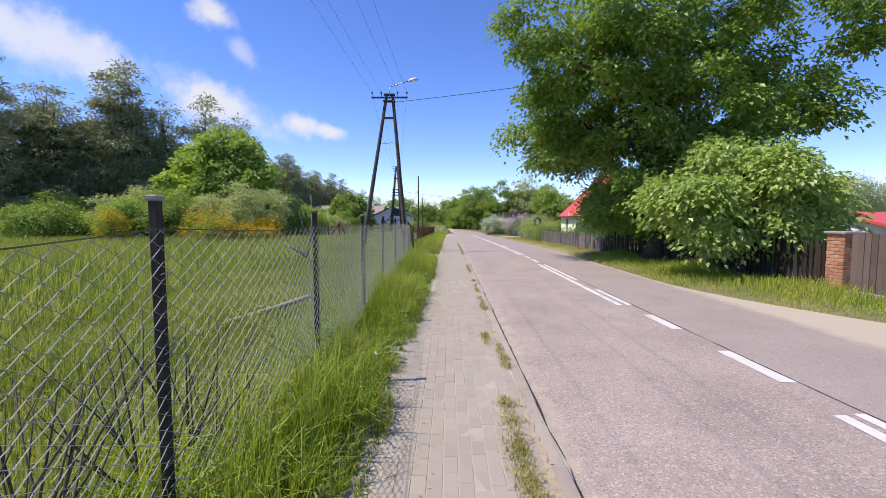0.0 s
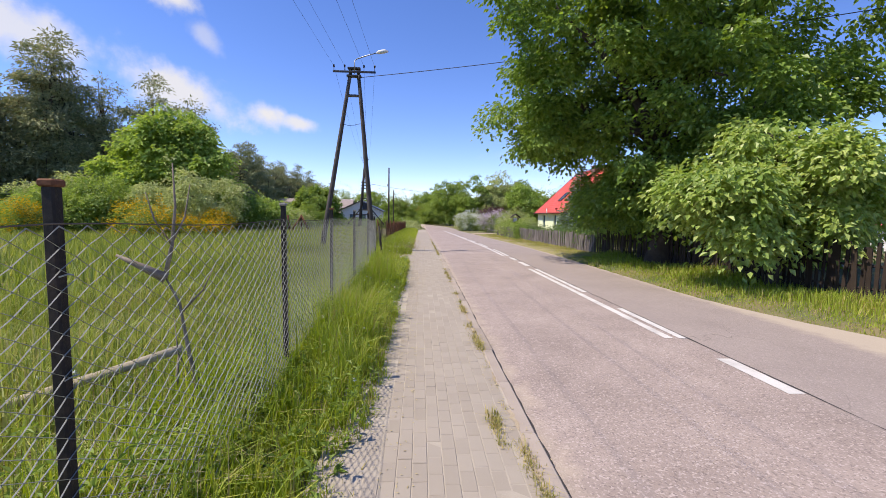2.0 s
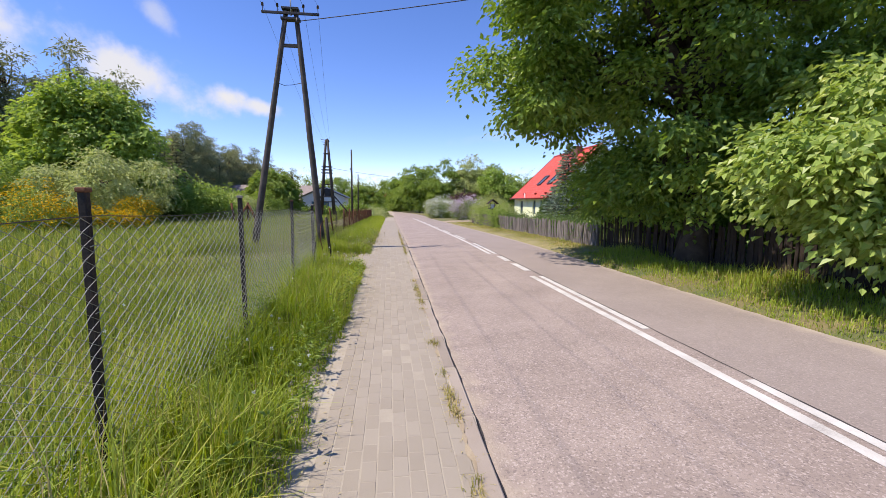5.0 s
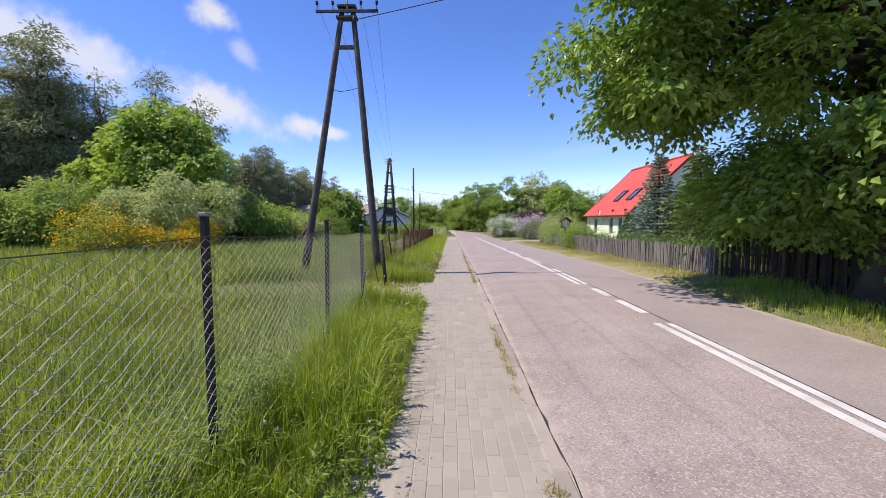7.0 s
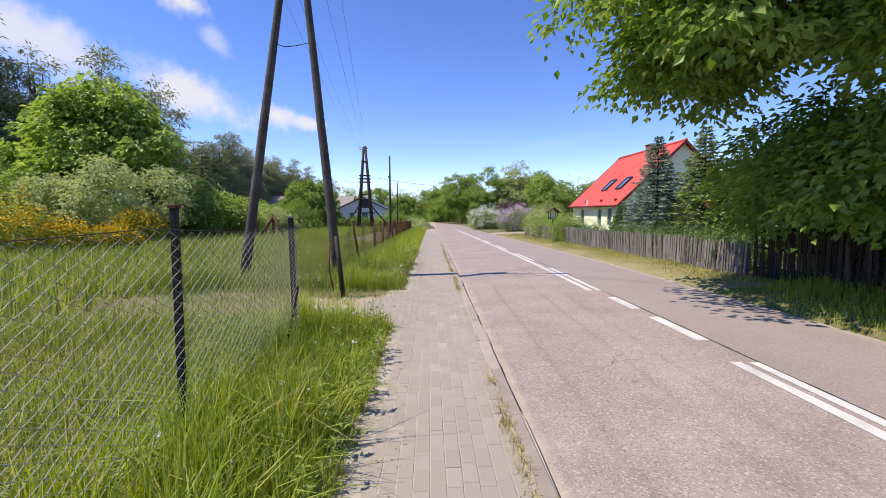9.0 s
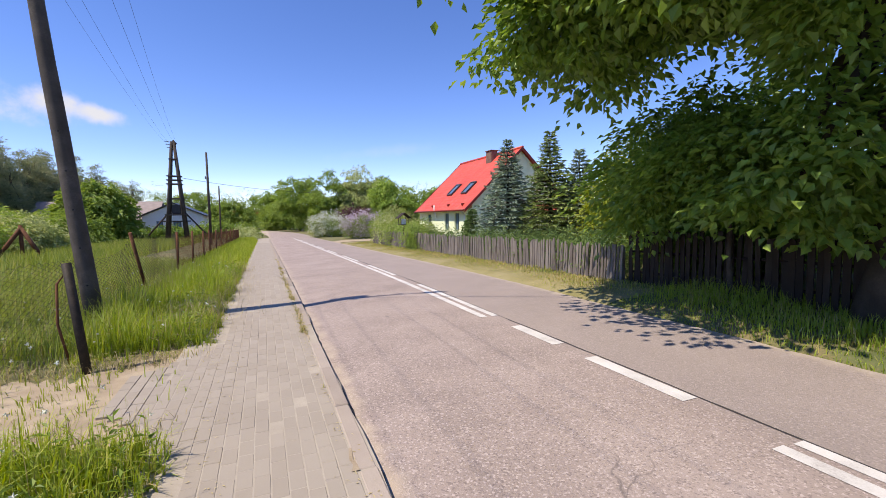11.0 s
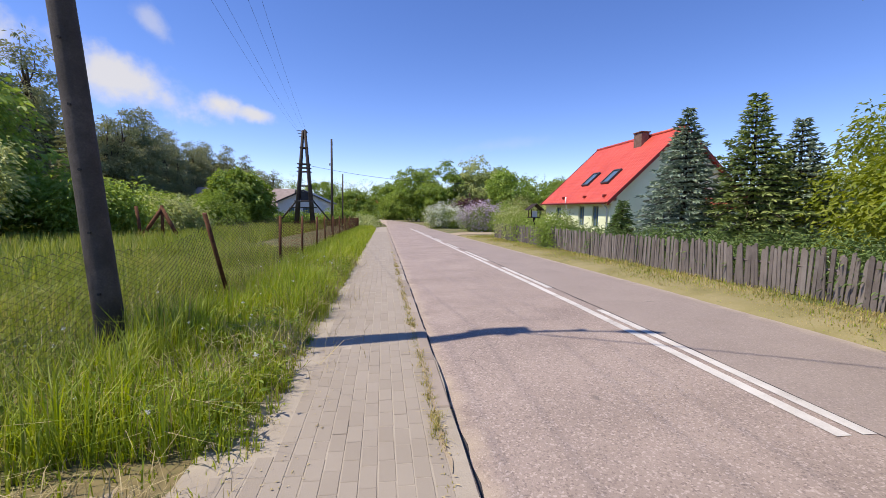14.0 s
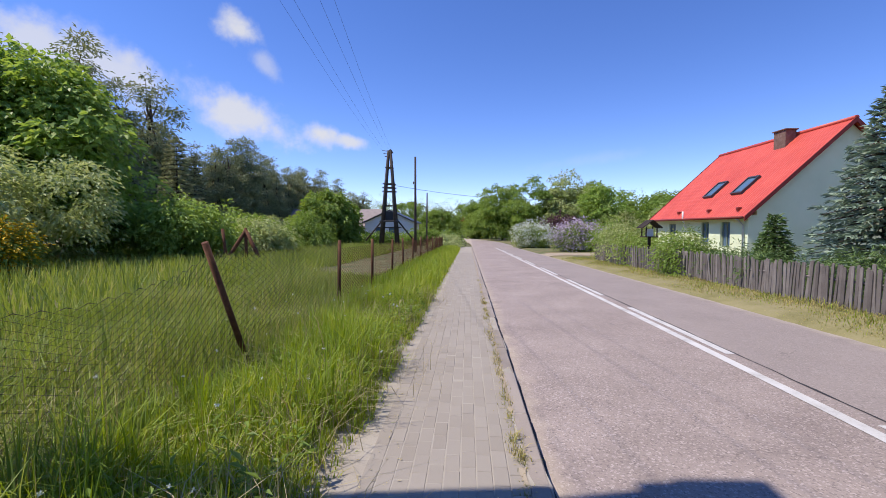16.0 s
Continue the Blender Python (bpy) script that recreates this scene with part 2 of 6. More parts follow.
M = {
    "asphalt": asphalt(),
    "marking": material("road_paint", (0.324, 0.297, 0.279), 0.75, ((0.522, 0.504, 0.477), (0.612, 0.594, 0.567), (0.648, 0.63, 0.603)), 3.0, 80.0, 0.3),
    "seam": material("bitumen", (0.05, 0.045, 0.045), 0.7, vary=0.8),
    "paver": material("concrete_paver", (0.295, 0.257, 0.212), 0.88, ((0.322, 0.283, 0.236), (0.348, 0.307, 0.257)), 1.3, 110.0, 0.35, objrand=True),
    "paver_far": material("concrete_paver_joined", (0.295, 0.257, 0.212), 0.88, ((0.322, 0.283, 0.236), (0.348, 0.307, 0.257)), 1.3, 110.0, 0.35, island=True),
    "kerb": material("concrete_kerb", (0.25, 0.211, 0.177), 0.9, ((0.33, 0.279, 0.237), (0.39, 0.333, 0.284)), 2.5, 90.0, 0.4, objrand=True),
    "sand": material("sand", (0.2556, 0.1974, 0.135), 0.95, ((0.3591, 0.2914, 0.207), (0.4725, 0.3948, 0.288)), 3.0, 90.0, 0.5),
    "joint_sand": material("joint_sand", (0.3, 0.262, 0.213), 0.95, ((0.37, 0.327, 0.27), (0.43, 0.385, 0.32)), 3.0, 90.0, 0.4),
    "soil": material("meadow_soil", (0.0715, 0.0829, 0.0338), 0.95, ((0.111, 0.133, 0.0507), (0.208, 0.166, 0.0845), (0.143, 0.161, 0.0592)), 0.8, 30.0, 0.6),
    "grass": material("grass_blade", (0.17, 0.24, 0.03), 0.55, ((0.265, 0.36, 0.045), (0.37, 0.46, 0.07), (0.53, 0.5, 0.13)), 0.7, 3.0, 0.0, island=True, through_light=0.4),
    "meadow": material("meadow_blade", (0.142, 0.2, 0.04), 0.6, ((0.235, 0.308, 0.062), (0.325, 0.388, 0.09), (0.51, 0.45, 0.2)), 0.35, 3.0, 0.0, island=True, through_light=0.4),
    "dry_grass": material("dry_grass_blade", (0.149, 0.196, 0.0345), 0.7, ((0.287, 0.287, 0.0805), (0.46, 0.38, 0.149), (0.575, 0.483, 0.23)), 0.8, 3.0, 0.0, island=True, through_light=0.25),
    "weed": material("weed_leaf", (0.12, 0.19, 0.03), 0.5, ((0.19, 0.28, 0.045), (0.28, 0.37, 0.085)), 2.0, 5.0, 0.0, island=True, through_light=0.35),
    "leaf_dark": material("chestnut_leaf", (0.112, 0.198, 0.038), 0.42, ((0.185, 0.295, 0.058), (0.33, 0.45, 0.095)), 0.6, 3.0, 0.0, island=True, through_light=0.42, spec=0.5),
    "leaf_fresh": material("fresh_leaf", (0.2172, 0.329, 0.07193), 0.42, ((0.3237, 0.4382, 0.1116), (0.5161, 0.5801, 0.1995)), 0.6, 3.0, 0.0, island=True, through_light=0.4, spec=0.5),
    "leaf_maple": material("maple_leaf", (0.1916, 0.2886, 0.06033), 0.5, ((0.3006, 0.4232, 0.1008), (0.4632, 0.5773, 0.1511)), 0.4, 2.0, 0.0, island=True, through_light=0.42),
    "leaf_mid": material("broad_leaf", (0.15, 0.24, 0.052), 0.5, ((0.24, 0.345, 0.076), (0.35, 0.45, 0.12)), 0.3, 2.0, 0.0, island=True, through_light=0.4),
    "leaf_willow": material("willow_leaf", (0.27, 0.345, 0.12), 0.55, ((0.4, 0.46, 0.19), (0.58, 0.61, 0.3)), 0.4, 2.0, 0.0, island=True, through_light=0.38),
    "leaf_yellowish": material("young_yellow_leaf", (0.165, 0.219, 0.0275), 0.5, ((0.242, 0.3, 0.044), (0.33, 0.37, 0.066)), 0.4, 2.0, 0.0, island=True, through_light=0.4),
    "broom": material("broom_flower", (0.12, 0.15, 0.02), 0.6, ((0.6, 0.4, 0.01), (0.75, 0.52, 0.015), (0.7, 0.45, 0.01)), 1.2, 5.0, 0.0, island=True, through_light=0.2),
    "lilac_flower": material("lilac_flower", (0.42, 0.33, 0.44), 0.7, ((0.55, 0.46, 0.55), (0.68, 0.6, 0.66)), 1.2, 5.0, 0.0, island=True),
    "white_flower": material("white_flower", (0.55, 0.57, 0.48), 0.7, ((0.68, 0.7, 0.6), (0.78, 0.78, 0.7)), 1.2, 5.0, 0.0, island=True),
    "pine": material("pine_needle", (0.17, 0.215, 0.11), 0.6, ((0.29, 0.325, 0.165), (0.48, 0.45, 0.24)), 0.2, 1.5, 0.0, island=True, through_light=0.2),
    "spruce_blue": material("blue_spruce_needle", (0.135, 0.196, 0.147), 0.6, ((0.244, 0.322, 0.238), (0.391, 0.46, 0.318)), 0.8, 4.0, 0.0, island=True, through_light=0.15),
    "spruce_green": material("spruce_needle", (0.133, 0.194, 0.0723), 0.6, ((0.229, 0.305, 0.103), (0.421, 0.479, 0.165)), 0.8, 4.0, 0.0, island=True, through_light=0.15),
    "juniper": material("juniper_needle", (0.0845, 0.149, 0.0455), 0.6, ((0.144, 0.224, 0.0728), (0.203, 0.284, 0.091)), 1.0, 4.0, 0.0, island=True, through_light=0.2),
    "plum": material("plum_leaf", (0.08, 0.04, 0.048), 0.5, ((0.144, 0.08, 0.08), (0.208, 0.128, 0.112)), 0.5, 2.0, 0.0, island=True, through_light=0.3),
    "bark": material("bark", (0.0425, 0.0328, 0.0256), 0.95, ((0.07225, 0.05576, 0.044), (0.1105, 0.08856, 0.072)), 4.0, 40.0, 0.8),
    "twig": material("dead_twig", (0.05, 0.04, 0.032), 0.9, ((0.095, 0.078, 0.06), (0.18, 0.15, 0.11)), 9.0, 60.0, 0.4),
    "pale_twig": material("weathered_branch", (0.13, 0.104, 0.078), 0.9, ((0.22, 0.18, 0.135), (0.36, 0.305, 0.23)), 9.0, 60.0, 0.4),
    "dead_wood": material("dead_wood", (0.24, 0.2, 0.14), 0.85, ((0.36, 0.31, 0.22), (0.46, 0.41, 0.31)), 5.0, 50.0, 0.5),
    "pole": material("weathered_concrete_pole", (0.075, 0.07, 0.064), 0.85, ((0.115, 0.105, 0.096), (0.165, 0.15, 0.14)), 3.0, 70.0, 0.5),
    "old_pole": material("weathered_wood_pole", (0.046, 0.04, 0.036), 0.85, ((0.08, 0.069, 0.062), (0.14, 0.122, 0.108)), 3.0, 60.0, 0.6),
    "verge_soil": material("dry_verge_soil", (0.16, 0.148, 0.051), 0.95, ((0.256, 0.226, 0.102), (0.336, 0.287, 0.162)), 1.2, 40.0, 0.6),
    "wood_pole": material("tarred_wood_pole", (0.035, 0.03, 0.026), 0.85, ((0.06, 0.05, 0.043), (0.1, 0.085, 0.07)), 3.0, 50.0, 0.5),
    "post": material("tarred_fence_post", (0.0126, 0.0112, 0.0098), 0.6, ((0.0245, 0.021, 0.0182), (0.0595, 0.042, 0.0315)), 8.0, 60.0, 0.4, spec=0.2),
    "rust": material("rusty_iron", (0.0747, 0.033, 0.0198), 0.85, ((0.138, 0.0605, 0.033), (0.23, 0.11, 0.055)), 9.0, 60.0, 0.4, metal=0.2),
    "wire": material("galvanised_wire", (0.2, 0.205, 0.18), 0.45, ((0.27, 0.275, 0.245), (0.34, 0.345, 0.31)), 6.0, 40.0, 0.0, metal=0.25, spec=0.5),
    "wire_old": material("old_dark_wire", (0.07, 0.055, 0.04), 0.7, ((0.12, 0.095, 0.07), (0.17, 0.14, 0.1)), 6.0, 40.0, 0.0, metal=0.3),
    "cable": material("black_cable", (0.02, 0.02, 0.022), 0.6, vary=0.3),
    "steel": material("galvanised_steel", (0.3, 0.31, 0.32), 0.45, vary=0.6, metal=0.7, spec=0.5),
    "dark_steel": material("dark_steel", (0.06, 0.06, 0.065), 0.6, vary=0.6, metal=0.5),
    "ceramic": material("brown_insulator", (0.06, 0.035, 0.028), 0.2, vary=0.4, spec=0.6),
    "lamp_white": material("lamp_housing", (0.62, 0.64, 0.66), 0.4, vary=0.2),
    "picket": material("weathered_picket", (0.1, 0.085, 0.078), 0.9, ((0.175, 0.152, 0.14), (0.27, 0.24, 0.22)), 3.5, 45.0, 0.6, objrand=True),
    # board brown with the fence's tree shade darkened in; the feeder shares it
    "picket_shade_dark": material("shade_darkened_board", (0.0192, 0.0132, 0.0102), 0.85, ((0.036, 0.0252, 0.0192), (0.057, 0.0408, 0.0312)), 3.5, 45.0, 0.5, objrand=True),
    "board": material("brown_board", (0.085, 0.062, 0.05), 0.85, ((0.125, 0.092, 0.076), (0.165, 0.125, 0.105)), 3.0, 45.0, 0.5, objrand=True),
    "old_brick": material("sooty_brick", (0.11, 0.07, 0.055), 0.9, ((0.18, 0.11, 0.085), (0.26, 0.18, 0.15)), 5.0, 40.0, 0.4),
    "brick": material("orange_brick", (0.3, 0.13, 0.07), 0.9, ((0.42, 0.2, 0.11), (0.5, 0.29, 0.18)), 6.0, 60.0, 0.5, objrand=True),
    "mortar": material("mortar", (0.34, 0.3, 0.26), 0.95, vary=0.6),
    "concrete": material("concrete", (0.27, 0.25, 0.23), 0.9, vary=0.8),
    "house_wall": material("pale_green_render", (0.7207, 0.782, 0.5187), 0.9, ((0.7748, 0.834, 0.5681), (0.8299, 0.8742, 0.6184)), 1.0, 60.0, 0.2),
    "roof_red": material("red_roof_sheet", (0.48, 0.0648, 0.042), 0.45, ((0.58, 0.0878, 0.0588), (0.65, 0.115, 0.077)), 0.8, 20.0, 0.1, spec=0.4),
    "roof_edge": material("dark_red_edge", (0.2, 0.03, 0.022), 0.5, vary=0.5),
    "roof_grey": material("grey_brown_roof", (0.24, 0.2, 0.185), 0.85, ((0.31, 0.26, 0.24), (0.38, 0.325, 0.3)), 2.0, 30.0, 0.2),
    "white_wall": material("white_render", (0.72, 0.73, 0.75), 0.9, vary=0.2),
    "frame_dark": material("dark_window_frame", (0.05, 0.052, 0.055), 0.4, vary=0.3),
    "frame_green": material("grey_green_window_frame", (0.2, 0.24, 0.17), 0.5, vary=0.3),
    "metal_roof_pipe": material("white_pipe", (0.7, 0.72, 0.72), 0.4, vary=0.2),
    "far_wood": material("far_woodland", (0.075, 0.128, 0.0375), 0.9, ((0.128, 0.188, 0.0525), (0.195, 0.24, 0.075)), 0.05, 0.6, 0.0),
    "hay": material("cut_straw", (0.3, 0.24, 0.12), 0.9, ((0.42, 0.35, 0.19), (0.52, 0.44, 0.26)), 2.0, 10.0, 0.0, island=True),
}


def glass_material():
    mt = bpy.data.materials.new("sky_tinted_glass")
    mt.use_nodes = True
    p = mt.node_tree.nodes["Principled BSDF"]
    # blue of the mirrored sky is put into the base colour
    p.inputs["Base Color"].default_value = (0.1, 0.17, 0.25, 1)
    p.inputs["Roughness"].default_value, p.inputs["Specular IOR Level"].default_value = 0.04, 0.9
    return mt


M["glass"] = glass_material()


# ---- building helpers ----
def link_mesh(name, me, mat, parent=None, label="", loc=None):
    if mat is not None:
        me.materials.append(M[mat])
    ob = new(name, me)
    if parent is not None:
        ob.parent = parent
    if loc is not None:
        ob.location = loc
    if label:
        ob["label"] = label
    return ob


def part(name, bm, mat, parent=None, label=""):
    me = bpy.data.meshes.new(name)
    bm.to_mesh(me)
    bm.free()
    return link_mesh(name, me, mat, parent, label)


def np_mesh(name, V, Q, smooth=False):
    """A mesh of quads (or triangles) from arrays."""
    V = np.asarray(V, np.float32).reshape(-1, 3)
    Q = np.asarray(Q, np.int32)
    k = Q.shape[1]
    me = bpy.data.meshes.new(name)
    me.vertices.add(len(V))
    me.vertices.foreach_set("co", V.ravel())
    me.loops.add(Q.size)
    me.loops.foreach_set("vertex_index", Q.ravel())
    me.polygons.add(len(Q))
    me.polygons.foreach_set("loop_start", np.arange(0, Q.size, k, dtype=np.int32))
    me.polygons.foreach_set("loop_total", np.full(len(Q), k, np.int32))
    me.polygons.foreach_set("use_smooth", np.full(len(Q), smooth))
    me.update()
    me.validate()
    return me


def box(bm, x0, x1, y0, y1, z0, z1, bevel=0.0, m=None):
    vs = [bm.verts.new(p) for p in ((x0, y0, z0), (x1, y0, z0), (x1, y1, z0), (x0, y1, z0), (x0, y0, z1), (x1, y0, z1), (x1, y1, z1), (x0, y1, z1))]
    fs = [bm.faces.new([vs[i] for i in f]) for f in ((0, 3, 2, 1), (4, 5, 6, 7), (0, 1, 5, 4), (1, 2, 6, 5), (2, 3, 7, 6), (3, 0, 4, 7))]
    if bevel:
        es = list({e for f in fs for e in f.edges})
        r = bmesh.ops.bevel(bm, geom=es, offset=bevel, segments=1, affect="EDGES")
        vs = list({v for f in r["faces"] for v in f.verts} | {v for v in vs if v.is_valid})
    if m is not None:
        bmesh.ops.transform(bm, matrix=m, verts=[v for v in vs if v.is_valid])
    return bm


def box_bm(*a, **k):
    return box(bmesh.new(), *a, **k)


def tube(bm, pts, radii, sides=8, cap=True):
    pts = [Vector(p) for p in pts]
    if isinstance(radii, (int, float)):
        radii = [radii] * len(pts)
    rings = []
    for i, p in enumerate(pts):
        d = (pts[min(i + 1, len(pts) - 1)] - pts[max(i - 1, 0)]).normalized()
        a = d.orthogonal().normalized() if abs(d.z) > 0.9 else d.cross(Vector((0, 0, 1))).normalized()
        if abs(d.z) > 0.9:
            a = Vector((1, 0, 0)) - d * d.x
            a.normalize()
        b = d.cross(a)
        rings.append([bm.verts.new(p + (a * math.cos(6.2832 * k / sides) + b * math.sin(6.2832 * k / sides)) * radii[i]) for k in range(sides)])
    for r0, r1 in zip(rings, rings[1:]):
        for k in range(sides):
            f = bm.faces.new((r0[k], r0[(k + 1) % sides], r1[(k + 1) % sides], r1[k]))
            f.smooth = sides > 5
    if cap:
        bm.faces.new(rings[0][::-1])
        bm.faces.new(rings[-1])
    return bm


def tube_bm(pts, radii, sides=8):
    return tube(bmesh.new(), pts, radii, sides)


def empty(name, loc=(0, 0, 0), label="", category="", group="", kind=""):
    return tagged_at(new(name), loc, label, category, group, kind)


def tagged_at(ob, loc, label="", category="", group="", kind=""):
    ob.location = loc
    return tagged(ob, label, category, group, kind)


def wire_tubes(lines, r, sides=4):
    """Many thin tubes in one array mesh; lines: (n, k, 3)."""
    P = np.asarray(lines, float)
    n, k, _ = P.shape
    d = np.gradient(P, axis=1)
    d /= np.linalg.norm(d, axis=2, keepdims=True) + 1e-9
    up = np.where(np.abs(d[..., 2:3]) > 0.9, np.array([1.0, 0, 0]), np.array([0, 0, 1.0]))
    a = np.cross(d, up)
    a /= np.linalg.norm(a, axis=2, keepdims=True) + 1e-9
    b = np.cross(d, a)
    ang = 2 * np.pi * np.arange(sides) / sides
    V = P[:, :, None, :] + r * (np.cos(ang)[None, None, :, None] * a[:, :, None, :] + np.sin(ang)[None, None, :, None] * b[:, :, None, :])
    idx = np.arange(n * k * sides).reshape(n, k, sides)
    nx = np.roll(idx, -1, axis=2)
    Q = np.stack([idx[:, :-1], nx[:, :-1], nx[:, 1:], idx[:, 1:]], axis=-1).reshape(-1, 4)
    return V.reshape(-1, 3), Q


# ---- lie of the land ----
KERB, EDGE = 0.95, 5.93


def road_edge(y):
    """The far edge of the road; it widens towards a gateway."""
    return EDGE + np.minimum(0.055 * np.clip(12.5 - np.asarray(y, float), 0, 9) ** 2, 1.7)


def gz(y):
    """Height of the road: level, then falling gently away."""
    s = np.clip(np.asarray(y, float) - 22.0, 0, 45.0)
    return -0.016 * (s - 3.0 * (1 - np.exp(-s / 3.0)))


def road_z(x, y):
    """The road is cambered; further along, its edge dips below the kerb."""
    x, y = np.asarray(x, float), np.asarray(y, float)
    u = x - bend(y)
    dip = 0.03 * np.clip((y - 13.0) / 6.0, 0, 1) * np.clip((1.7 - u) / 0.7, 0, 1)
    return gz(y) + 0.042 * np.clip(1 - ((u - 3.5) / 2.6) ** 2, 0, 1) - dip


def bend(y):
    """The road swings to one side far ahead."""
    return -0.0042 * np.clip(np.asarray(y, float) - 74.0, 0, 60) ** 2


def lump(x, y, s=1.0):
    return np.sin(x * 1.7 * s + 0.6 * np.sin(y * 1.1 * s)) * np.cos(y * 1.3 * s + 0.8 * np.sin(x * 0.7 * s))


def ground_z(x, y):
    x, y = np.asarray(x, float), np.asarray(y, float)
    u = x - bend(y)
    z = gz(y) + 0.02 * lump(x, y)
    left = np.clip((-0.12 - u) / 0.25, 0, 1)
    right = np.clip((u - road_edge(y) + 0.02) / 0.4, 0, 1)
    inside = np.minimum(1 - left, 1 - right)
    z = z + left * 0.03 + right * (0.02 + 0.05 * np.clip((u - 6.2) / 1.5, 0, 1)) - inside * 0.12
    drive = np.clip(1 - np.abs(y - 18.9) / 1.4, 0, 1) * np.clip((u + 6) / 2, 0, 1)
    z = z - left * drive * 0.02
    # wooded rise far off on both sides
    far = np.clip((np.abs(x) - 60) / 200, 0, 1)
    return z + far * 14 * (x > 0) + far * 4 * (x < 0)


def gpt(x, y, dz=0.0):
    return (x, y, float(ground_z(x, y)) + dz)


def grid_mesh(name, xs, ys, zf, mat, kind="structure", label="", category=""):
    X, Y = np.meshgrid(np.asarray(xs, float), np.asarray(ys, float))
    if callable(zf):
        Z = zf(X, Y)
    V = np.stack([X, Y, Z], -1).reshape(-1, 3)
    nx, ny = len(xs), len(ys)
    i = np.arange(nx * ny).reshape(ny, nx)
    Q = np.stack([i[:-1, :-1], i[:-1, 1:], i[1:, 1:], i[1:, :-1]], -1).reshape(-1, 4)
    ob = link_mesh(name, np_mesh(name, V, Q, True), mat)
    return tagged(ob, label, category, kind=kind)


def build_ground():
    fine = np.arange(-8, 12.01, 0.25)
    out = 12 + np.cumsum(1.22 ** np.arange(1, 30) * 0.4)
    lft = -8 - np.cumsum(1.2 ** np.arange(1, 30) * 0.5)
    xs = np.concatenate([lft[::-1], fine, out])
    ys = np.concatenate([-20 - np.cumsum(1.3 ** np.arange(1, 22) * 1.0)[::-1], np.arange(-20, 80.1, 0.5), 80 + np.cumsum(1.22 ** np.arange(1, 30) * 0.8)])
    grid_mesh("ground", xs, ys, ground_z, "soil", label="grassy ground with sandy soil showing through", category="ground")


def strip(name, x0, x1, y0, y1, dz, mat, step=0.5, cols=4, jag=0.0, seed=1, lay=None):
    """A strip along the road, following its height and bend."""
    ys = np.arange(y0, y1 + 1e-6, step)
    rs = np.random.RandomState(seed)
    t = np.linspace(0, 1, cols)
    xa = x0 + jag * (rs.rand(len(ys)) - 0.5)
    xb = (x1(ys) if callable(x1) else x1) + jag * (rs.rand(len(ys)) - 0.5)
    X = xa[:, None] * (1 - t) + xb[:, None] * t + bend(ys)[:, None]
    Y = np.repeat(ys[:, None], cols, 1)
    Z = (lay(X, Y) if lay else gz(Y)) + dz
    V = np.stack([X, Y, Z], -1).reshape(-1, 3)
    i = np.arange(V.shape[0]).reshape(len(ys), cols)
    Q = np.stack([i[:-1, :-1], i[:-1, 1:], i[1:, 1:], i[1:, :-1]], -1).reshape(-1, 4)
    return V, Q


def strip_object(name, *a, parent=None, label="", category="", kind="", **k):
    mat = a[5]
    V, Q = strip(name, *a, **k)
    ob = link_mesh(name, np_mesh(name, V, Q, True), mat, parent)
    return tagged(ob, label, category, kind=kind)


build_ground()
road = strip_object("road", KERB - 0.03, road_edge, -20, 130, 0.0, "asphalt", step=0.25, cols=16, jag=0.05, lay=road_z, label="pale worn asphalt road with fine cracks and sandy edges", category="road", kind="structure")
LEFT_LINE = ((-8, 3.8), (8.52, 16.12), (20.3, 66))
RIGHT_LINE = ((-8, 3.83), (8.5, 10.4), (12.05, 16.1), (20.3, 23.95), (25.9, 29.2), (30.9, 34.5), (36.2, 39.6), (41.3, 44.7), (46.4, 49.8), (51.5, 55), (56.6, 60))
DASHES = ((4.54, 5.6), (6.67, 7.67), (16.88, 18.1), (18.65, 19.62))
for x0, x1, segs in ((3.4, 3.52, LEFT_LINE), (3.6, 3.71, RIGHT_LINE), (3.53, 3.7, DASHES)):
    for a, b in segs:
        strip_object("road_marking", x0, x1, a, b, 0.005, "marking", step=(b - a) / max(2, int((b - a) / 0.4)), cols=2, jag=0.008, parent=road, lay=road_z, label="worn white painted line", seed=int(a * 7) % 97)
strip_object("seam", 3.715, 3.735, -20, 66, 0.004, "seam", step=0.3, cols=2, jag=0.02, parent=road, lay=road_z, label="dark bitumen joint")
# dark gap; its width also paints the shadow the kerb casts on the road
strip_object("gutter", KERB - 0.028, lambda y: KERB + 0.018 + 0.01 * np.clip((y - 13) / 6, 0, 1), -20, 70, 0.006, "seam", step=0.2, cols=2, jag=0.025, parent=road, lay=road_z, label="dark dirt-filled gap with the kerb shadow painted in")


# ---- greenery ----
def leaves(P, D, U, length, width, fold=0.25):
    """Pointed, slightly folded leaves: base points P, directions D, upward normals U."""
    D = D / (np.linalg.norm(D, axis=1, keepdims=True) + 1e-9)
    S = np.cross(D, U)
    S /= np.linalg.norm(S, axis=1, keepdims=True) + 1e-9
    N = np.cross(S, D)
    length, width = np.reshape(length, (-1, 1)), np.reshape(width, (-1, 1))
    mid = P + D * length * 0.45
    V = np.stack([P, mid + S * width * 0.5 + N * width * fold, P + D * length - N * length * 0.12, mid - S * width * 0.5 + N * width * fold], 1)
    n = len(P)
    return V.reshape(-1, 3), np.arange(n * 4).reshape(n, 4)


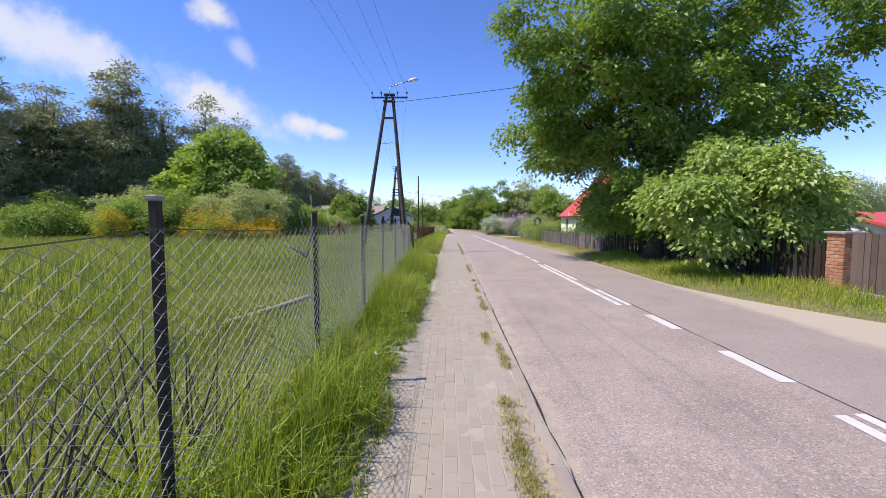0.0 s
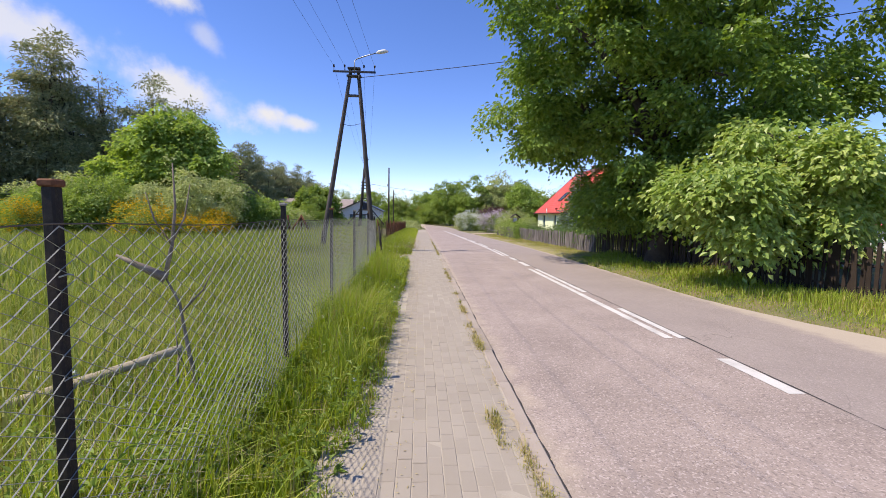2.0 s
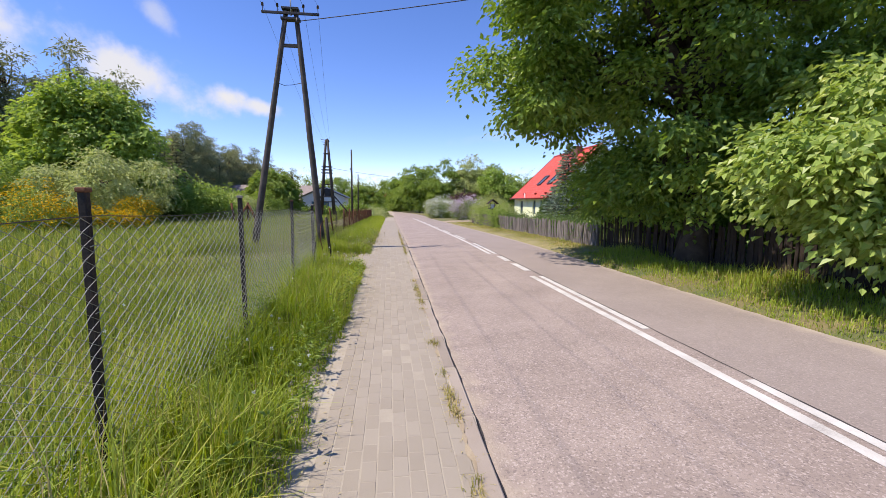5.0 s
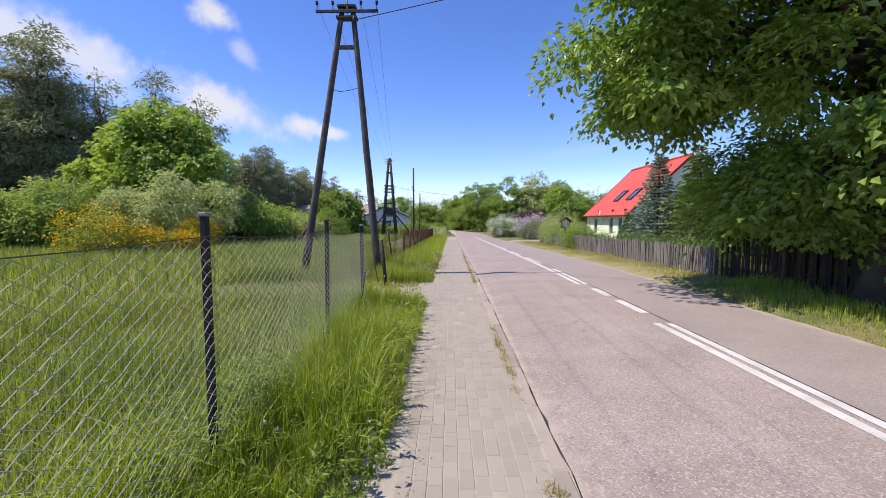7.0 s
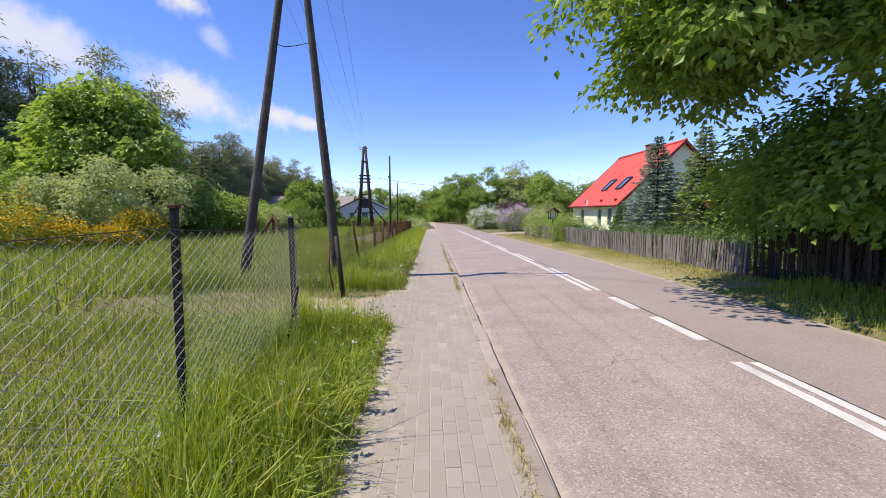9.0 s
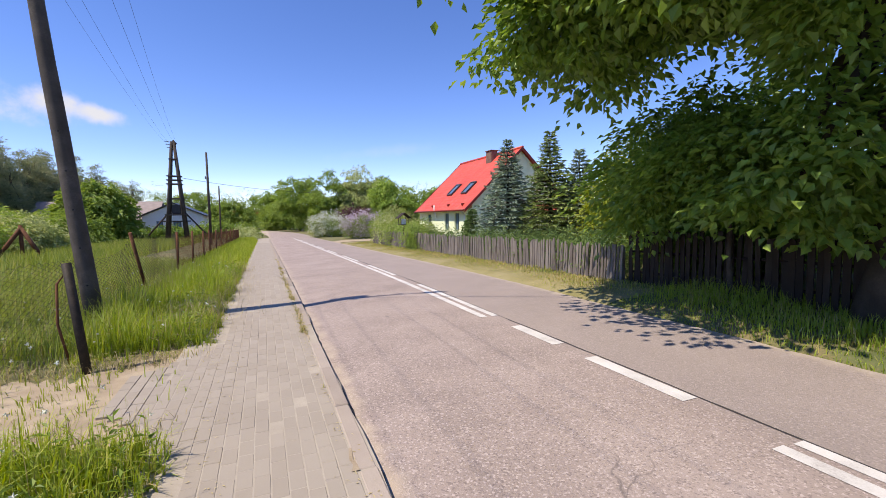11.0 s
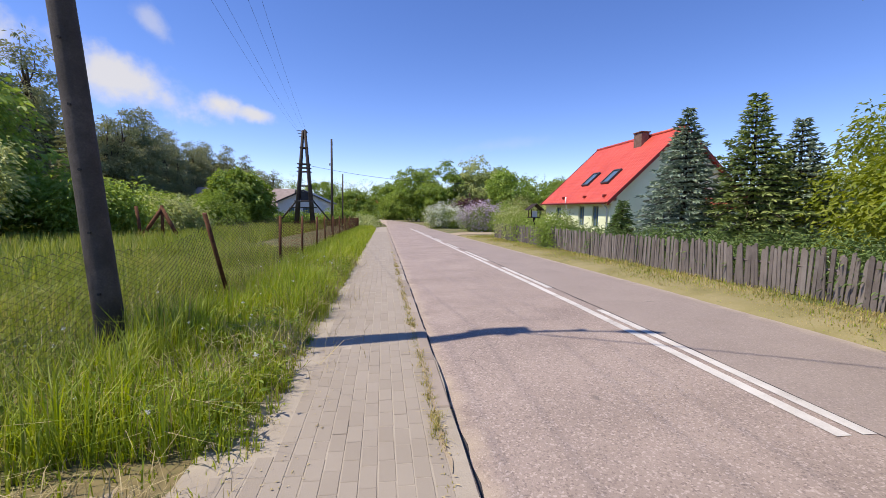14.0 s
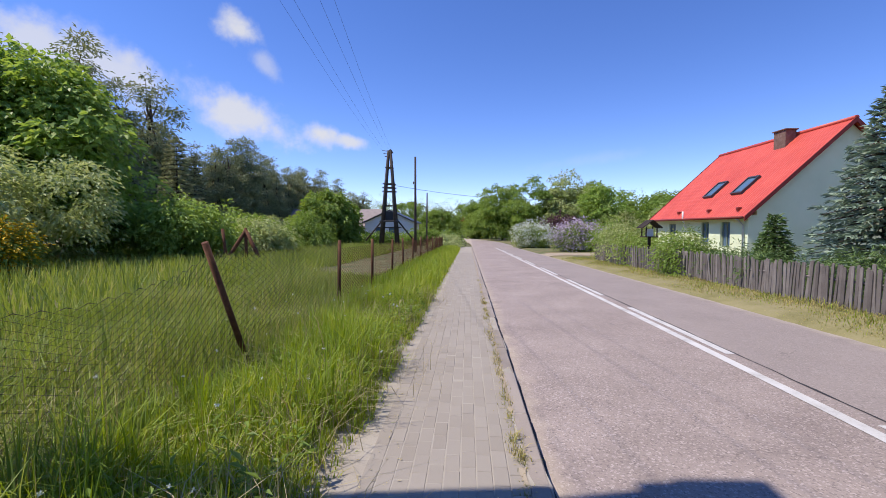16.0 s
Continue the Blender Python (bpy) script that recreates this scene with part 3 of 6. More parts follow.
def crown_mesh(name, blobs, twigs, per, length, width, seed, spray=0.45, flat=0.35, droop=0.5, inner=0.5, rough=0.28, clumps=0, clump_r=0.5):
    """Sprays of leaves over lobes; blobs: (x, y, z, rx, ry, rz)."""
    r = np.random.RandomState(seed)
    B = np.array(blobs, float)
    w = (B[:, 3] * B[:, 4] * B[:, 5]) ** 0.7
    k = r.choice(len(B), twigs, p=w / w.sum())
    d = r.normal(size=(twigs, 3))
    d /= np.linalg.norm(d, axis=1, keepdims=True)
    rad = inner + (1 - inner) * r.rand(twigs) ** 0.55
    rad *= 1 + rough * np.sin(d[:, 0] * 5 + k * 2.1) * np.cos(d[:, 1] * 6 + k) + rough * 0.7 * (r.rand(twigs) - 0.5)
    C = B[k, :3] + d * rad[:, None] * B[k, 3:]
    if clumps:
        # twigs gather into drooping boughs with gaps between
        home = r.randint(0, clumps, twigs)
        size = clump_r * (0.6 + 0.8 * r.rand(clumps))[home]
        o = np.clip(r.normal(size=(twigs, 3)), -1.5, 1.5) * np.array([0.62, 0.62, 0.24])
        o[:, 2] -= 0.3 * (o[:, 0] ** 2 + o[:, 1] ** 2)
        C, d = C[:clumps][home] + o * size[:, None], d[:clumps][home] + o * 0.6
    out = d * np.array([1, 1, 0.35])
    out /= np.linalg.norm(out, axis=1, keepdims=True) + 1e-9
    n = twigs * per
    ci = np.repeat(np.arange(twigs), per)
    o = np.clip(r.normal(size=(n, 3)), -1.7, 1.7) * spray * np.array([1, 1, flat])
    o[:, 2] -= droop * (o[:, 0] ** 2 + o[:, 1] ** 2) / max(spray, 0.05)
    P = C[ci] + o
    D = o * np.array([1, 1, 0.4]) / spray + out[ci] * 0.7 + r.normal(size=(n, 3)) * 0.45
    D[:, 2] -= 0.35
    U = r.normal(size=(n, 3)) * 0.42 + np.array([0, 0, 1.0]) + out[ci] * 0.35
    s = 0.65 + 0.7 * r.rand(n)
    return np_mesh(name, *leaves(P, D, U, length * s, width * s))


def limb_points(a, b, bow, n=6, seed=0, wander=1.0):
    r = np.random.RandomState(seed)
    a, b = np.array(a, float), np.array(b, float)
    t = np.linspace(0, 1, n)[:, None]
    P = a + (b - a) * t
    P[:, 2] += bow * np.sin(np.pi * t[:, 0])
    P[1:-1] += r.normal(size=(n - 2, 3)) * 0.06 * wander * np.linalg.norm(b - a) / 3
    return [tuple(p) for p in P]


def broadleaf(name, loc, trunk_r, trunk_h, blobs, twigs, per, leaf, mat, seed, label, category="tree", group="", spray=0.45, stems=1, flat=0.35, lean=(0, 0), limb_cap=9, **k):
    """A tree or bush: tapered trunk(s), limbs into each lobe, a crown of leaves."""
    root = empty(name, loc, label, category, group)
    r = np.random.RandomState(seed)
    for s in range(stems):
        off = (0, 0) if stems == 1 else (r.uniform(-0.3, 0.3), r.uniform(-0.3, 0.3))
        top = (off[0] * 2 + lean[0], off[1] * 2 + lean[1], trunk_h)
        pts = limb_points((off[0], off[1], -0.1), top, 0.0, 7, seed + s, 0.35 if trunk_r > 0.2 else 1.0)
        rr = [trunk_r * (1.45 if i == 0 else 1.0 - 0.09 * i) for i in range(7)]
        part("trunk", tube_bm(pts, rr, 10 if trunk_r > 0.08 else 6), "bark", root)
    for i, b in enumerate(blobs[:limb_cap]):
        start = (lean[0] * 0.7, lean[1] * 0.7, trunk_h * r.uniform(0.55, 0.98))
        part("limb", tube_bm(limb_points(start, b[:3], 0.25, 6, seed + 30 + i), [trunk_r * f for f in (0.5, 0.42, 0.34, 0.26, 0.18, 0.1)], 6), "bark", root)
    link_mesh("crown", crown_mesh(name + "_crown", blobs, twigs, per, leaf[0], leaf[1], seed, spray, flat, **k), mat, root)
    return root


def conifer(name, loc, h, r0, seed, mat, label, group="", z0=0.15, whorls=22, per=9, density=26, leaf=(0.2, 0.055), droop=0.35, power=0.85, trunk_r=0.12, category="tree"):
    """A spruce: whorls of drooping boughs, each clad in short needle sprays."""
    root = empty(name, loc, label, category, group)
    rs = np.random.RandomState(seed)
    part("trunk", tube_bm([(0, 0, -0.1), (0.02, 0, h * 0.5), (0, 0.02, h * 0.97)], [trunk_r, trunk_r * 0.6, 0.015], 8), "bark", root)
    P, D, U, S = [], [], [], []
    lines = []
    for i in range(whorls):
        f = i / (whorls - 1)
        z = z0 + (h - z0) * f ** 0.95
        R = r0 * (1 - f) ** power * rs.uniform(0.85, 1.1) + 0.12
        n = max(4, int(per * (1 - 0.5 * f)))
        for j in range(n):
            a = 6.283 * (j + rs.rand() * 0.8) / n + i * 1.1
            L = R * rs.uniform(0.7, 1.12)
            m = max(5, int(density * L / r0 + 4))
            t = rs.rand(m) ** 0.75
            x = np.stack([np.cos(a) * t * L, np.sin(a) * t * L, z + t * L * (0.12 + 0.25 * f) - droop * L * t ** 2 + 0.25 * L * np.clip(t - 0.75, 0, 1)], 1)
            side = np.array([-np.sin(a), np.cos(a), 0])
            sgn = rs.uniform(-1, 1, (m, 1))
            x += side * sgn * 0.24 * L * (1.05 - t[:, None]) ** 0.6
            P.append(x)
            D.append(np.array([np.cos(a), np.sin(a), 0.05]) * 0.9 + side * sgn * 0.9 + rs.normal(size=(m, 3)) * 0.3)
            U.append(np.array([0, 0, 1.0]) + rs.normal(size=(m, 3)) * 0.45)
            S.append(rs.uniform(0.6, 1.3, m))
            lines.append([(0, 0, z), (np.cos(a) * L * 0.5, np.sin(a) * L * 0.5, z + L * 0.5 * 0.12 - droop * L * 0.25), (np.cos(a) * L * 0.92, np.sin(a) * L * 0.92, z + L * 0.1 - droop * L * 0.8)])
    P, D, U, S = np.concatenate(P), np.concatenate(D), np.concatenate(U), np.concatenate(S)
    link_mesh("needles", np_mesh(name + "_needles", *leaves(P, D, U, leaf[0] * S, leaf[1] * S, 0.15)), mat, root)
    tagged(link_mesh("branchwork", np_mesh(name + "_boughs", *wire_tubes(lines, 0.012)), "bark", root), kind="stuff")
    return root


def blades(name, X, Y, H, W, mat, seed, label, lean=0.45, two=True, zf=ground_z, category="grass"):
    """Bent grass blades at the given places."""
    r = np.random.RandomState(seed)
    n = len(X)
    Z = zf(X, Y) - 0.01
    a = r.rand(n) * 6.2832
    b = a + r.normal(size=n) * 0.5 + 1.57
    fx, fy = np.cos(b), np.sin(b)
    sx, sy = np.cos(a), np.sin(a)
    ln = np.abs(r.normal(size=n)) * lean * H
    base = np.stack([X, Y, Z], 1)
    S = np.stack([sx, sy, np.zeros(n)], 1) * (W / 2)[:, None]
    F = np.stack([fx, fy, np.zeros(n)], 1)
    up = np.array([0, 0, 1.0])
    if two:
        mid = base + up * (H * 0.6)[:, None] + F * (ln * 0.35)[:, None]
        tip = base + up * (np.maximum(H * 0.55, H - ln * 0.35))[:, None] + F * ln[:, None]
        V = np.stack([base - S, base + S, mid + S * 0.75, mid - S * 0.75, tip + S * 0.1, tip - S * 0.1], 1).reshape(-1, 3)
        i = np.arange(n)[:, None] * 6
        Q = np.concatenate([i + np.array([[0, 1, 2, 3]]), i + np.array([[3, 2, 4, 5]])], 0)
    else:
        tip = base + up * H[:, None] + F * ln[:, None]
        V = np.stack([base - S, base + S, tip + S * 0.12, tip - S * 0.12], 1).reshape(-1, 3)
        Q = np.arange(n)[:, None] * 4 + np.array([[0, 1, 2, 3]])
    ob = link_mesh(name, np_mesh(name, V, Q), mat)
    return tagged(ob, label, category, kind="stuff")


# ---- pavement and kerb ----
pavement = strip_object("pavement", -0.62, KERB - 0.02, -6, 70, 0.0412, "joint_sand", step=0.5, cols=4, jag=0.06, label="narrow pavement of grey concrete pavers with sandy joints", category="pavement", kind="structure")


def paver_arrays(x, y, z, w=0.0955, l=0.1965, h=0.05, c=0.0035):
    """One chamfered paver, centred at x, y, its top at z."""
    a, b = w / 2, l / 2
    V = [(sx * (a - c * k), sy * (b - c * k), zz) for k, zz in ((0, -h), (0, -c), (1, 0.0)) for sx, sy in ((-1, -1), (1, -1), (1, 1), (-1, 1))]
    Q = [(8, 9, 10, 11)] + [(r * 4 + i, r * 4 + (i + 1) % 4, r * 4 + 4 + (i + 1) % 4, r * 4 + 4 + i) for r in (0, 1) for i in range(4)]
    return np.array(V) + np.array([x, y, z]), np.array(Q)


def build_pavers():
    r = np.random.RandomState(5)
    V0, Q0 = paver_arrays(0, 0, 0)
    shared = np_mesh("paver", V0, Q0)
    shared.materials.append(M["paver"])
    Vs, Qs, n = [], [], 0
    for col in range(18):
        x = 0.765 - 0.1 * col
        for row in range(-20, 275):
            y = row * 0.2 + (0.1 if col % 2 else 0.0) + 0.03 * math.sin(col * 3.7)
            if col >= 10 and not (abs(y - 19.1) < 1.35 - 0.13 * (col - 10) + 0.1 * r.rand() or (col == 10 and r.rand() < 0.15)):
                continue
            z = 0.044 + r.normal() * 0.001 + 0.0012 * math.sin(y * 0.9 + col * 0.4) + float(gz(y))
            if 2.7 < y < 8.6 and col < 10:
                ob = new("paver", shared)
                ob.parent = pavement
                ob.location = (x, y, z)
                ob.rotation_euler = (r.normal() * 0.006, r.normal() * 0.008, r.normal() * 0.006)
            else:
                Vs.append(V0 + np.array([x + r.normal() * 0.001, y, z]))
                Qs.append(Q0 + n)
                n += len(V0)
    ob = link_mesh("pavers", np_mesh("pavers", np.concatenate(Vs), np.concatenate(Qs)), "paver_far", pavement)
    tagged(ob, kind="stuff")
    k = box_bm(-0.06, 0.06, -0.495, 0.495, -0.12, 0.048, bevel=0.01)
    me = bpy.data.meshes.new("kerb_stone")
    k.to_mesh(me)
    k.free()
    me.materials.append(M["kerb"])
    kerb = empty("kerb", (0, 0, 0), "row of low grey concrete kerb stones beside the road", "kerb", kind="structure")
    for i in range(-6, 66):
        ob = new("kerb_stone", me)
        ob.parent = kerb
        y = i + 0.5
        ob.location = (0.885 + r.normal() * 0.004, y, float(gz(y)) + r.normal() * 0.004)
        ob.rotation_euler = (-0.016 if y > 26 else 0, r.normal() * 0.02, r.normal() * 0.003)


# ---- chain-link fence ----
def diamond_mesh(ya, yb, xf, zbot, ztop, cell=0.062):
    """Zigzag wires of a chain-link panel; xf, zbot and ztop are functions of y."""
    n = int((yb - ya) / cell)
    k = int(1.5 / (cell * 0.55)) + 1
    t = np.linspace(0, 1, k)
    yc = ya + (np.arange(n) + 0.5) * (yb - ya) / n
    zig = np.where(np.arange(k) % 2 == 0, -0.5, 0.5)[None, :] * cell * np.where(np.arange(n) % 2 == 0, 1, -1)[:, None]
    Y = yc[:, None] + zig * 1.04
    Z = zbot(Y) + (ztop(Y) - zbot(Y)) * t[None, :]
    X = xf(Y, t[None, :]) + np.where((np.arange(k) % 2 == 0)[None, :], 0.003, -0.003)
    return np.stack([X, Y, Z], -1)


FENCE_POSTS = ((-1.04, -0.4, 1.7), (-1.08, 2.05, 1.77), (-1.13, 4.4, 1.75), (-1.18, 7.0, 1.74), (-1.22, 9.3, 1.73), (-1.26, 11.78, 1.72), (-1.31, 14.4, 1.68), (-1.39, 16.93, 1.59))


def chain_link_fence():
    f = empty("chain_link_fence", (-1.3, 8, 0), "chain-link fence of grey wire on dark square posts", "fence")
    o = Vector(f.location)
    P = np.array(FENCE_POSTS)
    for i, (x, y, z) in enumerate(FENCE_POSTS):
        b = bmesh.new()
        w = 0.021 if i < len(P) - 1 else 0.028
        box(b, -w, w, -w, w, -0.2, z, bevel=0.006)
        q = part("post", b, "post", f)
        q.location = (x - o.x - 0.03, y - o.y, 0)
        q.rotation_euler = (random.uniform(-0.012, 0.012), random.uniform(-0.015, 0.015), 0)
        c = part("cap", box_bm(-w - 0.007, w + 0.007, -w - 0.007, w + 0.007, z - 0.004, z + 0.022, bevel=0.006), "concrete" if i % 2 else "rust", q, "flat weathered cap")
        c.location = (0, 0, 0)
        for zz in (0.5, 1.1, 1.45):
            part("tie_wire", tube_bm([(w + 0.01, -w - 0.01, zz), (w + 0.014, 0, zz + 0.006), (w + 0.01, w + 0.01, zz)], 0.003, 4), "wire", q)
    xf = lambda Y, t: np.interp(Y, P[:, 1], P[:, 0]) + 0.012 * np.sin(Y * 2.3) * np.sin(3.0 * t) - o.x
    top = lambda Y: np.interp(Y, P[:, 1], P[:, 2]) - 0.13 - 0.03 * np.abs(np.sin((Y + 0.4) * 1.3))
    W = diamond_mesh(-0.4, 17.05, xf, lambda Y: 0.06 + 0 * Y, top)
    W[..., 1] -= o.y
    tagged(link_mesh("wire_mesh", np_mesh("wire_mesh", *wire_tubes(W, 0.0027, 4)), "wire", f), kind="stuff")
    y = np.linspace(-0.4, 17.05, 60)
    line = np.stack([xf(y, 0.0) + 0.012, y - o.y, top(y) + 0.01], 1)
    part("top_wire", tube_bm([tuple(p) for p in line], 0.0028, 5), "wire_old", f)
    part("brace", tube_bm([(P[-1, 0] - o.x, 16.95 - o.y, 0.75), (P[-1, 0] - o.x + 0.02, 16.3 - o.y, 0.0)], 0.022, 6), "post", f)


def sagging_fence():
    """Old slack chain-link between a gate post, the pole and a leaning post."""
    f = empty("slack_chain_link_fence", (-2.1, 23, 0), "slack rusty chain-link sagging from a leaning iron post", "fence")
    o = Vector(f.location)
    part("leaning_post", tube_bm([(-1.95 - o.x, 25.15 - o.y, -0.1), (-2.08 - o.x, 24.55 - o.y, 1.4)], 0.032, 8), "rust", f)
    part("gate_post", tube_bm([(-1.45 - o.x, 20.0 - o.y, -0.1), (-1.58 - o.x, 20.05 - o.y, 1.2)], 0.045, 8), "post", f)
    part("iron_hoop", tube_bm([(-1.7 - o.x, 20.3 - o.y, 0.05), (-1.8 - o.x, 20.35 - o.y, 0.5), (-1.78 - o.x, 20.35 - o.y, 0.95), (-1.66 - o.x, 20.3 - o.y, 1.1)], 0.014, 6), "rust", f)

    def top(Y):
        return np.interp(Y, (20.2, 21.2, 22.2, 23.2, 24.2, 25.0, 26.2, 28.3), (1.05, 1.12, 1.08, 1.02, 1.12, 1.36, 1.22, 1.3))

    def xf(Y, t):
        return np.interp(Y, (20.2, 22.3, 23.6, 24.6, 28.3), (-2.5, -2.2, -2.15, -2.08, -1.92)) - o.x + (1 - t) * np.interp(Y, (20.2, 24, 26), (0.25, 0.12, 0.0)) + 0.05 * np.sin(Y * 3) * t
    W = diamond_mesh(20.2, 28.3, xf, lambda Y: 0.02 + 0 * Y, top, 0.07)
    W[..., 1] -= o.y
    tagged(link_mesh("wire_mesh", np_mesh("slack_mesh", *wire_tubes(W, 0.0032), True), "wire_old", f), kind="stuff")


def rusty_fence():
    f = empty("rusty_fence", (-1.95, 40, gz(40)), "low rusty wire fence on thin iron posts in tall grass", "fence")
    o = Vector(f.location)
    ys = [28.3, 31.0, 33.8, 36.3, 39.1, 42.3, 45.8, 49.5, 53.2, 57.0, 61]
    for i, y in enumerate(ys):
        g = float(gz(y))
        q = part("post", tube_bm([(0, 0, -0.2), (random.uniform(-0.03, 0.03), random.uniform(-0.03, 0.03), 1.34 + random.uniform(-0.05, 0.05))], 0.032, 6), "rust", f)
        q.location = (-1.92 + 0.02 * math.sin(i) - o.x, y - o.y, g - o.z)
    W = diamond_mesh(28.3, 61, lambda Y, t: -1.94 - o.x + 0 * Y * t, lambda Y: gz(Y) + 0.05 - o.z, lambda Y: gz(Y) + 1.22 - o.z, 0.085)
    W[..., 1] -= o.y
    tagged(link_mesh("wire_mesh", np_mesh("rusty_mesh", *wire_tubes(W, 0.0042), True), "rust", f), kind="stuff")


# ---- power line ----
def cable_points(a, b, sag, n=24):
    a, b = Vector(a), Vector(b)
    return [tuple(a.lerp(b, i / n) - Vector((0, 0, sag * 4 * (i / n) * (1 - i / n)))) for i in range(n + 1)]


POLE = Vector((-2.85, 22.28, 0))
ARM_Z = 7.88


def a_pole():
    p = empty("power_pole", POLE, "two-legged dark wooden power pole with crossarm and street lamp", "power pole")

    def leg(base, top):
        n = 8
        pts = [tuple(Vector(base).lerp(Vector(top), k / n) + Vector((random.uniform(-0.006, 0.006), random.uniform(-0.006, 0.006), 0))) for k in range(n + 1)]
        q = part("leg", tube_bm(pts, [0.122 - 0.006 * k for k in range(n + 1)], 14), "old_pole", p)
        for k in range(5):
            z = 0.7 + k * 0.55
            c = Vector(base).lerp(Vector(top), (z + 0.2) / (ARM_Z + 0.25))
            part("knot", tube_bm([(c.x + 0.02, c.y - 0.12, c.z), (c.x + 0.02, c.y - 0.137, c.z)], 0.014, 6), "cable", q)
        return q
    leg((-1.5, 0, -0.2), (-0.16, 0, ARM_Z + 0.05))
    leg((0.84, 0, -0.2), (0.13, 0, ARM_Z + 0.05))
    part("spreader", box_bm(-0.42, 0.3, -0.05, 0.05, 6.72, 6.82, bevel=0.01), "old_pole", p)
    part("clamp", box_bm(-0.33, 0.27, -0.13, 0.13, ARM_Z - 0.32, ARM_Z - 0.25, bevel=0.008), "dark_steel", p)
    part("clamp", box_bm(-0.3, 0.24, -0.13, 0.13, ARM_Z + 0.0, ARM_Z + 0.07, bevel=0.008), "dark_steel", p)
    part("crossarm", box_bm(-0.92, 0.9, -0.14, -0.08, ARM_Z - 0.17, ARM_Z - 0.09, bevel=0.008), "dark_steel", p)
    for x in (-0.88, -0.42, 0.4, 0.86):
        b = bmesh.new()
        tube(b, [(x, -0.11, ARM_Z - 0.1), (x, -0.11, ARM_Z + 0.08)], 0.012, 6)
        for k in range(3):
            tube(b, [(x, -0.11, ARM_Z + 0.06 + k * 0.035), (x, -0.11, ARM_Z + 0.09 + k * 0.035)], [0.045, 0.025], 8)
        part("insulator", b, "ceramic", p)
    part("tie_bolt", tube_bm([(-0.62, 0, 5.6), (-0.3, 0, 5.5), (-0.05, 0, 5.52), (0.28, 0, 5.6)], 0.01, 5), "cable", p)
    part("lamp_arm", tube_bm([(0.0, -0.1, ARM_Z - 0.2), (0.0, -0.12, ARM_Z + 0.32), (0.1, -0.14, ARM_Z + 0.4), (0.62, -0.22, ARM_Z + 0.55), (1.0, -0.3, ARM_Z + 0.63)], 0.024, 8), "steel", p)
    b = bmesh.new()
    tube(b, [(0.95, -0.29, ARM_Z + 0.61), (1.05, -0.31, ARM_Z + 0.645), (1.3, -0.36, ARM_Z + 0.68), (1.46, -0.39, ARM_Z + 0.66)], [0.04, 0.075, 0.085, 0.03], 10)
    part("lamp_head", b, "lamp_white", p, "pale street lamp head")
    b = bmesh.new()
    tube(b, [(0.2, -0.15, ARM_Z - 0.28), (0.2, -0.15, ARM_Z - 0.46)], [0.03, 0.045], 8)
    part("fuse_box", b, "dark_steel", p)


POLE2 = Vector((-7.85, 66.2, -0.75))


def lattice_pole():
    """Far transformer station: a four-legged wooden A-frame with braces and short arms."""
    p = empty("transformer_pole", POLE2, "four-legged dark wooden transformer pole with braces", "power pole")
    h = 10.4
    legs = [((-0.95, -0.6, 0), (-0.1, -0.15, h)), ((0.85, -0.6, 0), (0.1, -0.15, h)), ((-0.95, 0.6, 0), (-0.1, 0.15, h)), ((0.85, 0.6, 0), (0.1, 0.15, h))]
    for a, b in legs:
        part("leg", tube_bm([a, b], [0.17, 0.12], 8), "wood_pole", p)
    for z, w in ((2.3, 1.3), (4.6, 0.8), (6.1, 0.75), (6.5, 0.72), (6.9, 0.68), (8.6, 0.4)):
        for yy in (-0.4, 0.4):
            part("crossbeam", box_bm(-w, w * 0.9, yy - 0.06, yy + 0.06, z - 0.06, z + 0.06, bevel=0.01), "wood_pole", p)
    for s in (-1, 1):
        part("strut", tube_bm([(s * 0.7, 0, 3.2), (s * 2.6, 0, 0.9)], 0.09, 6), "wood_pole", p)
    part("platform", box_bm(-1.0, 0.9, -0.6, 0.6, 2.9, 3.05, bevel=0.02), "dark_steel", p)
    part("transformer", box_bm(-0.4, 0.4, -0.35, 0.35, 3.05, 4.0, bevel=0.05), "dark_steel", p)
    for k in range(3):
        z = h - 0.1 - k * 0.28
        part("arm", tube_bm([(0.1, 0, z), (-0.75 + k * 0.12, -0.1, z + 0.12 - 0.03 * k)], 0.035, 6), "dark_steel", p)
    part("cap", tube_bm([(-0.05, 0, h - 0.05), (0.05, 0, h + 0.12), (0.3, 0, h - 0.25)], 0.1, 8), "wood_pole", p)


def plain_pole(loc, h, r, lean):
    p = empty("wooden_pole", loc, "slim dark wooden utility pole", "utility pole", "far poles")
    part("shaft", tube_bm([(0, 0, -0.3), (lean * 0.5, 0, h * 0.5), (lean, 0, h)], [r, r * 0.85, r * 0.7], 8), "wood_pole", p)
    part("insulator", tube_bm([(lean - 0.15, 0, h * 0.72), (lean - 0.15, 0, h * 0.72 + 0.2)], 0.05, 6), "ceramic", p)


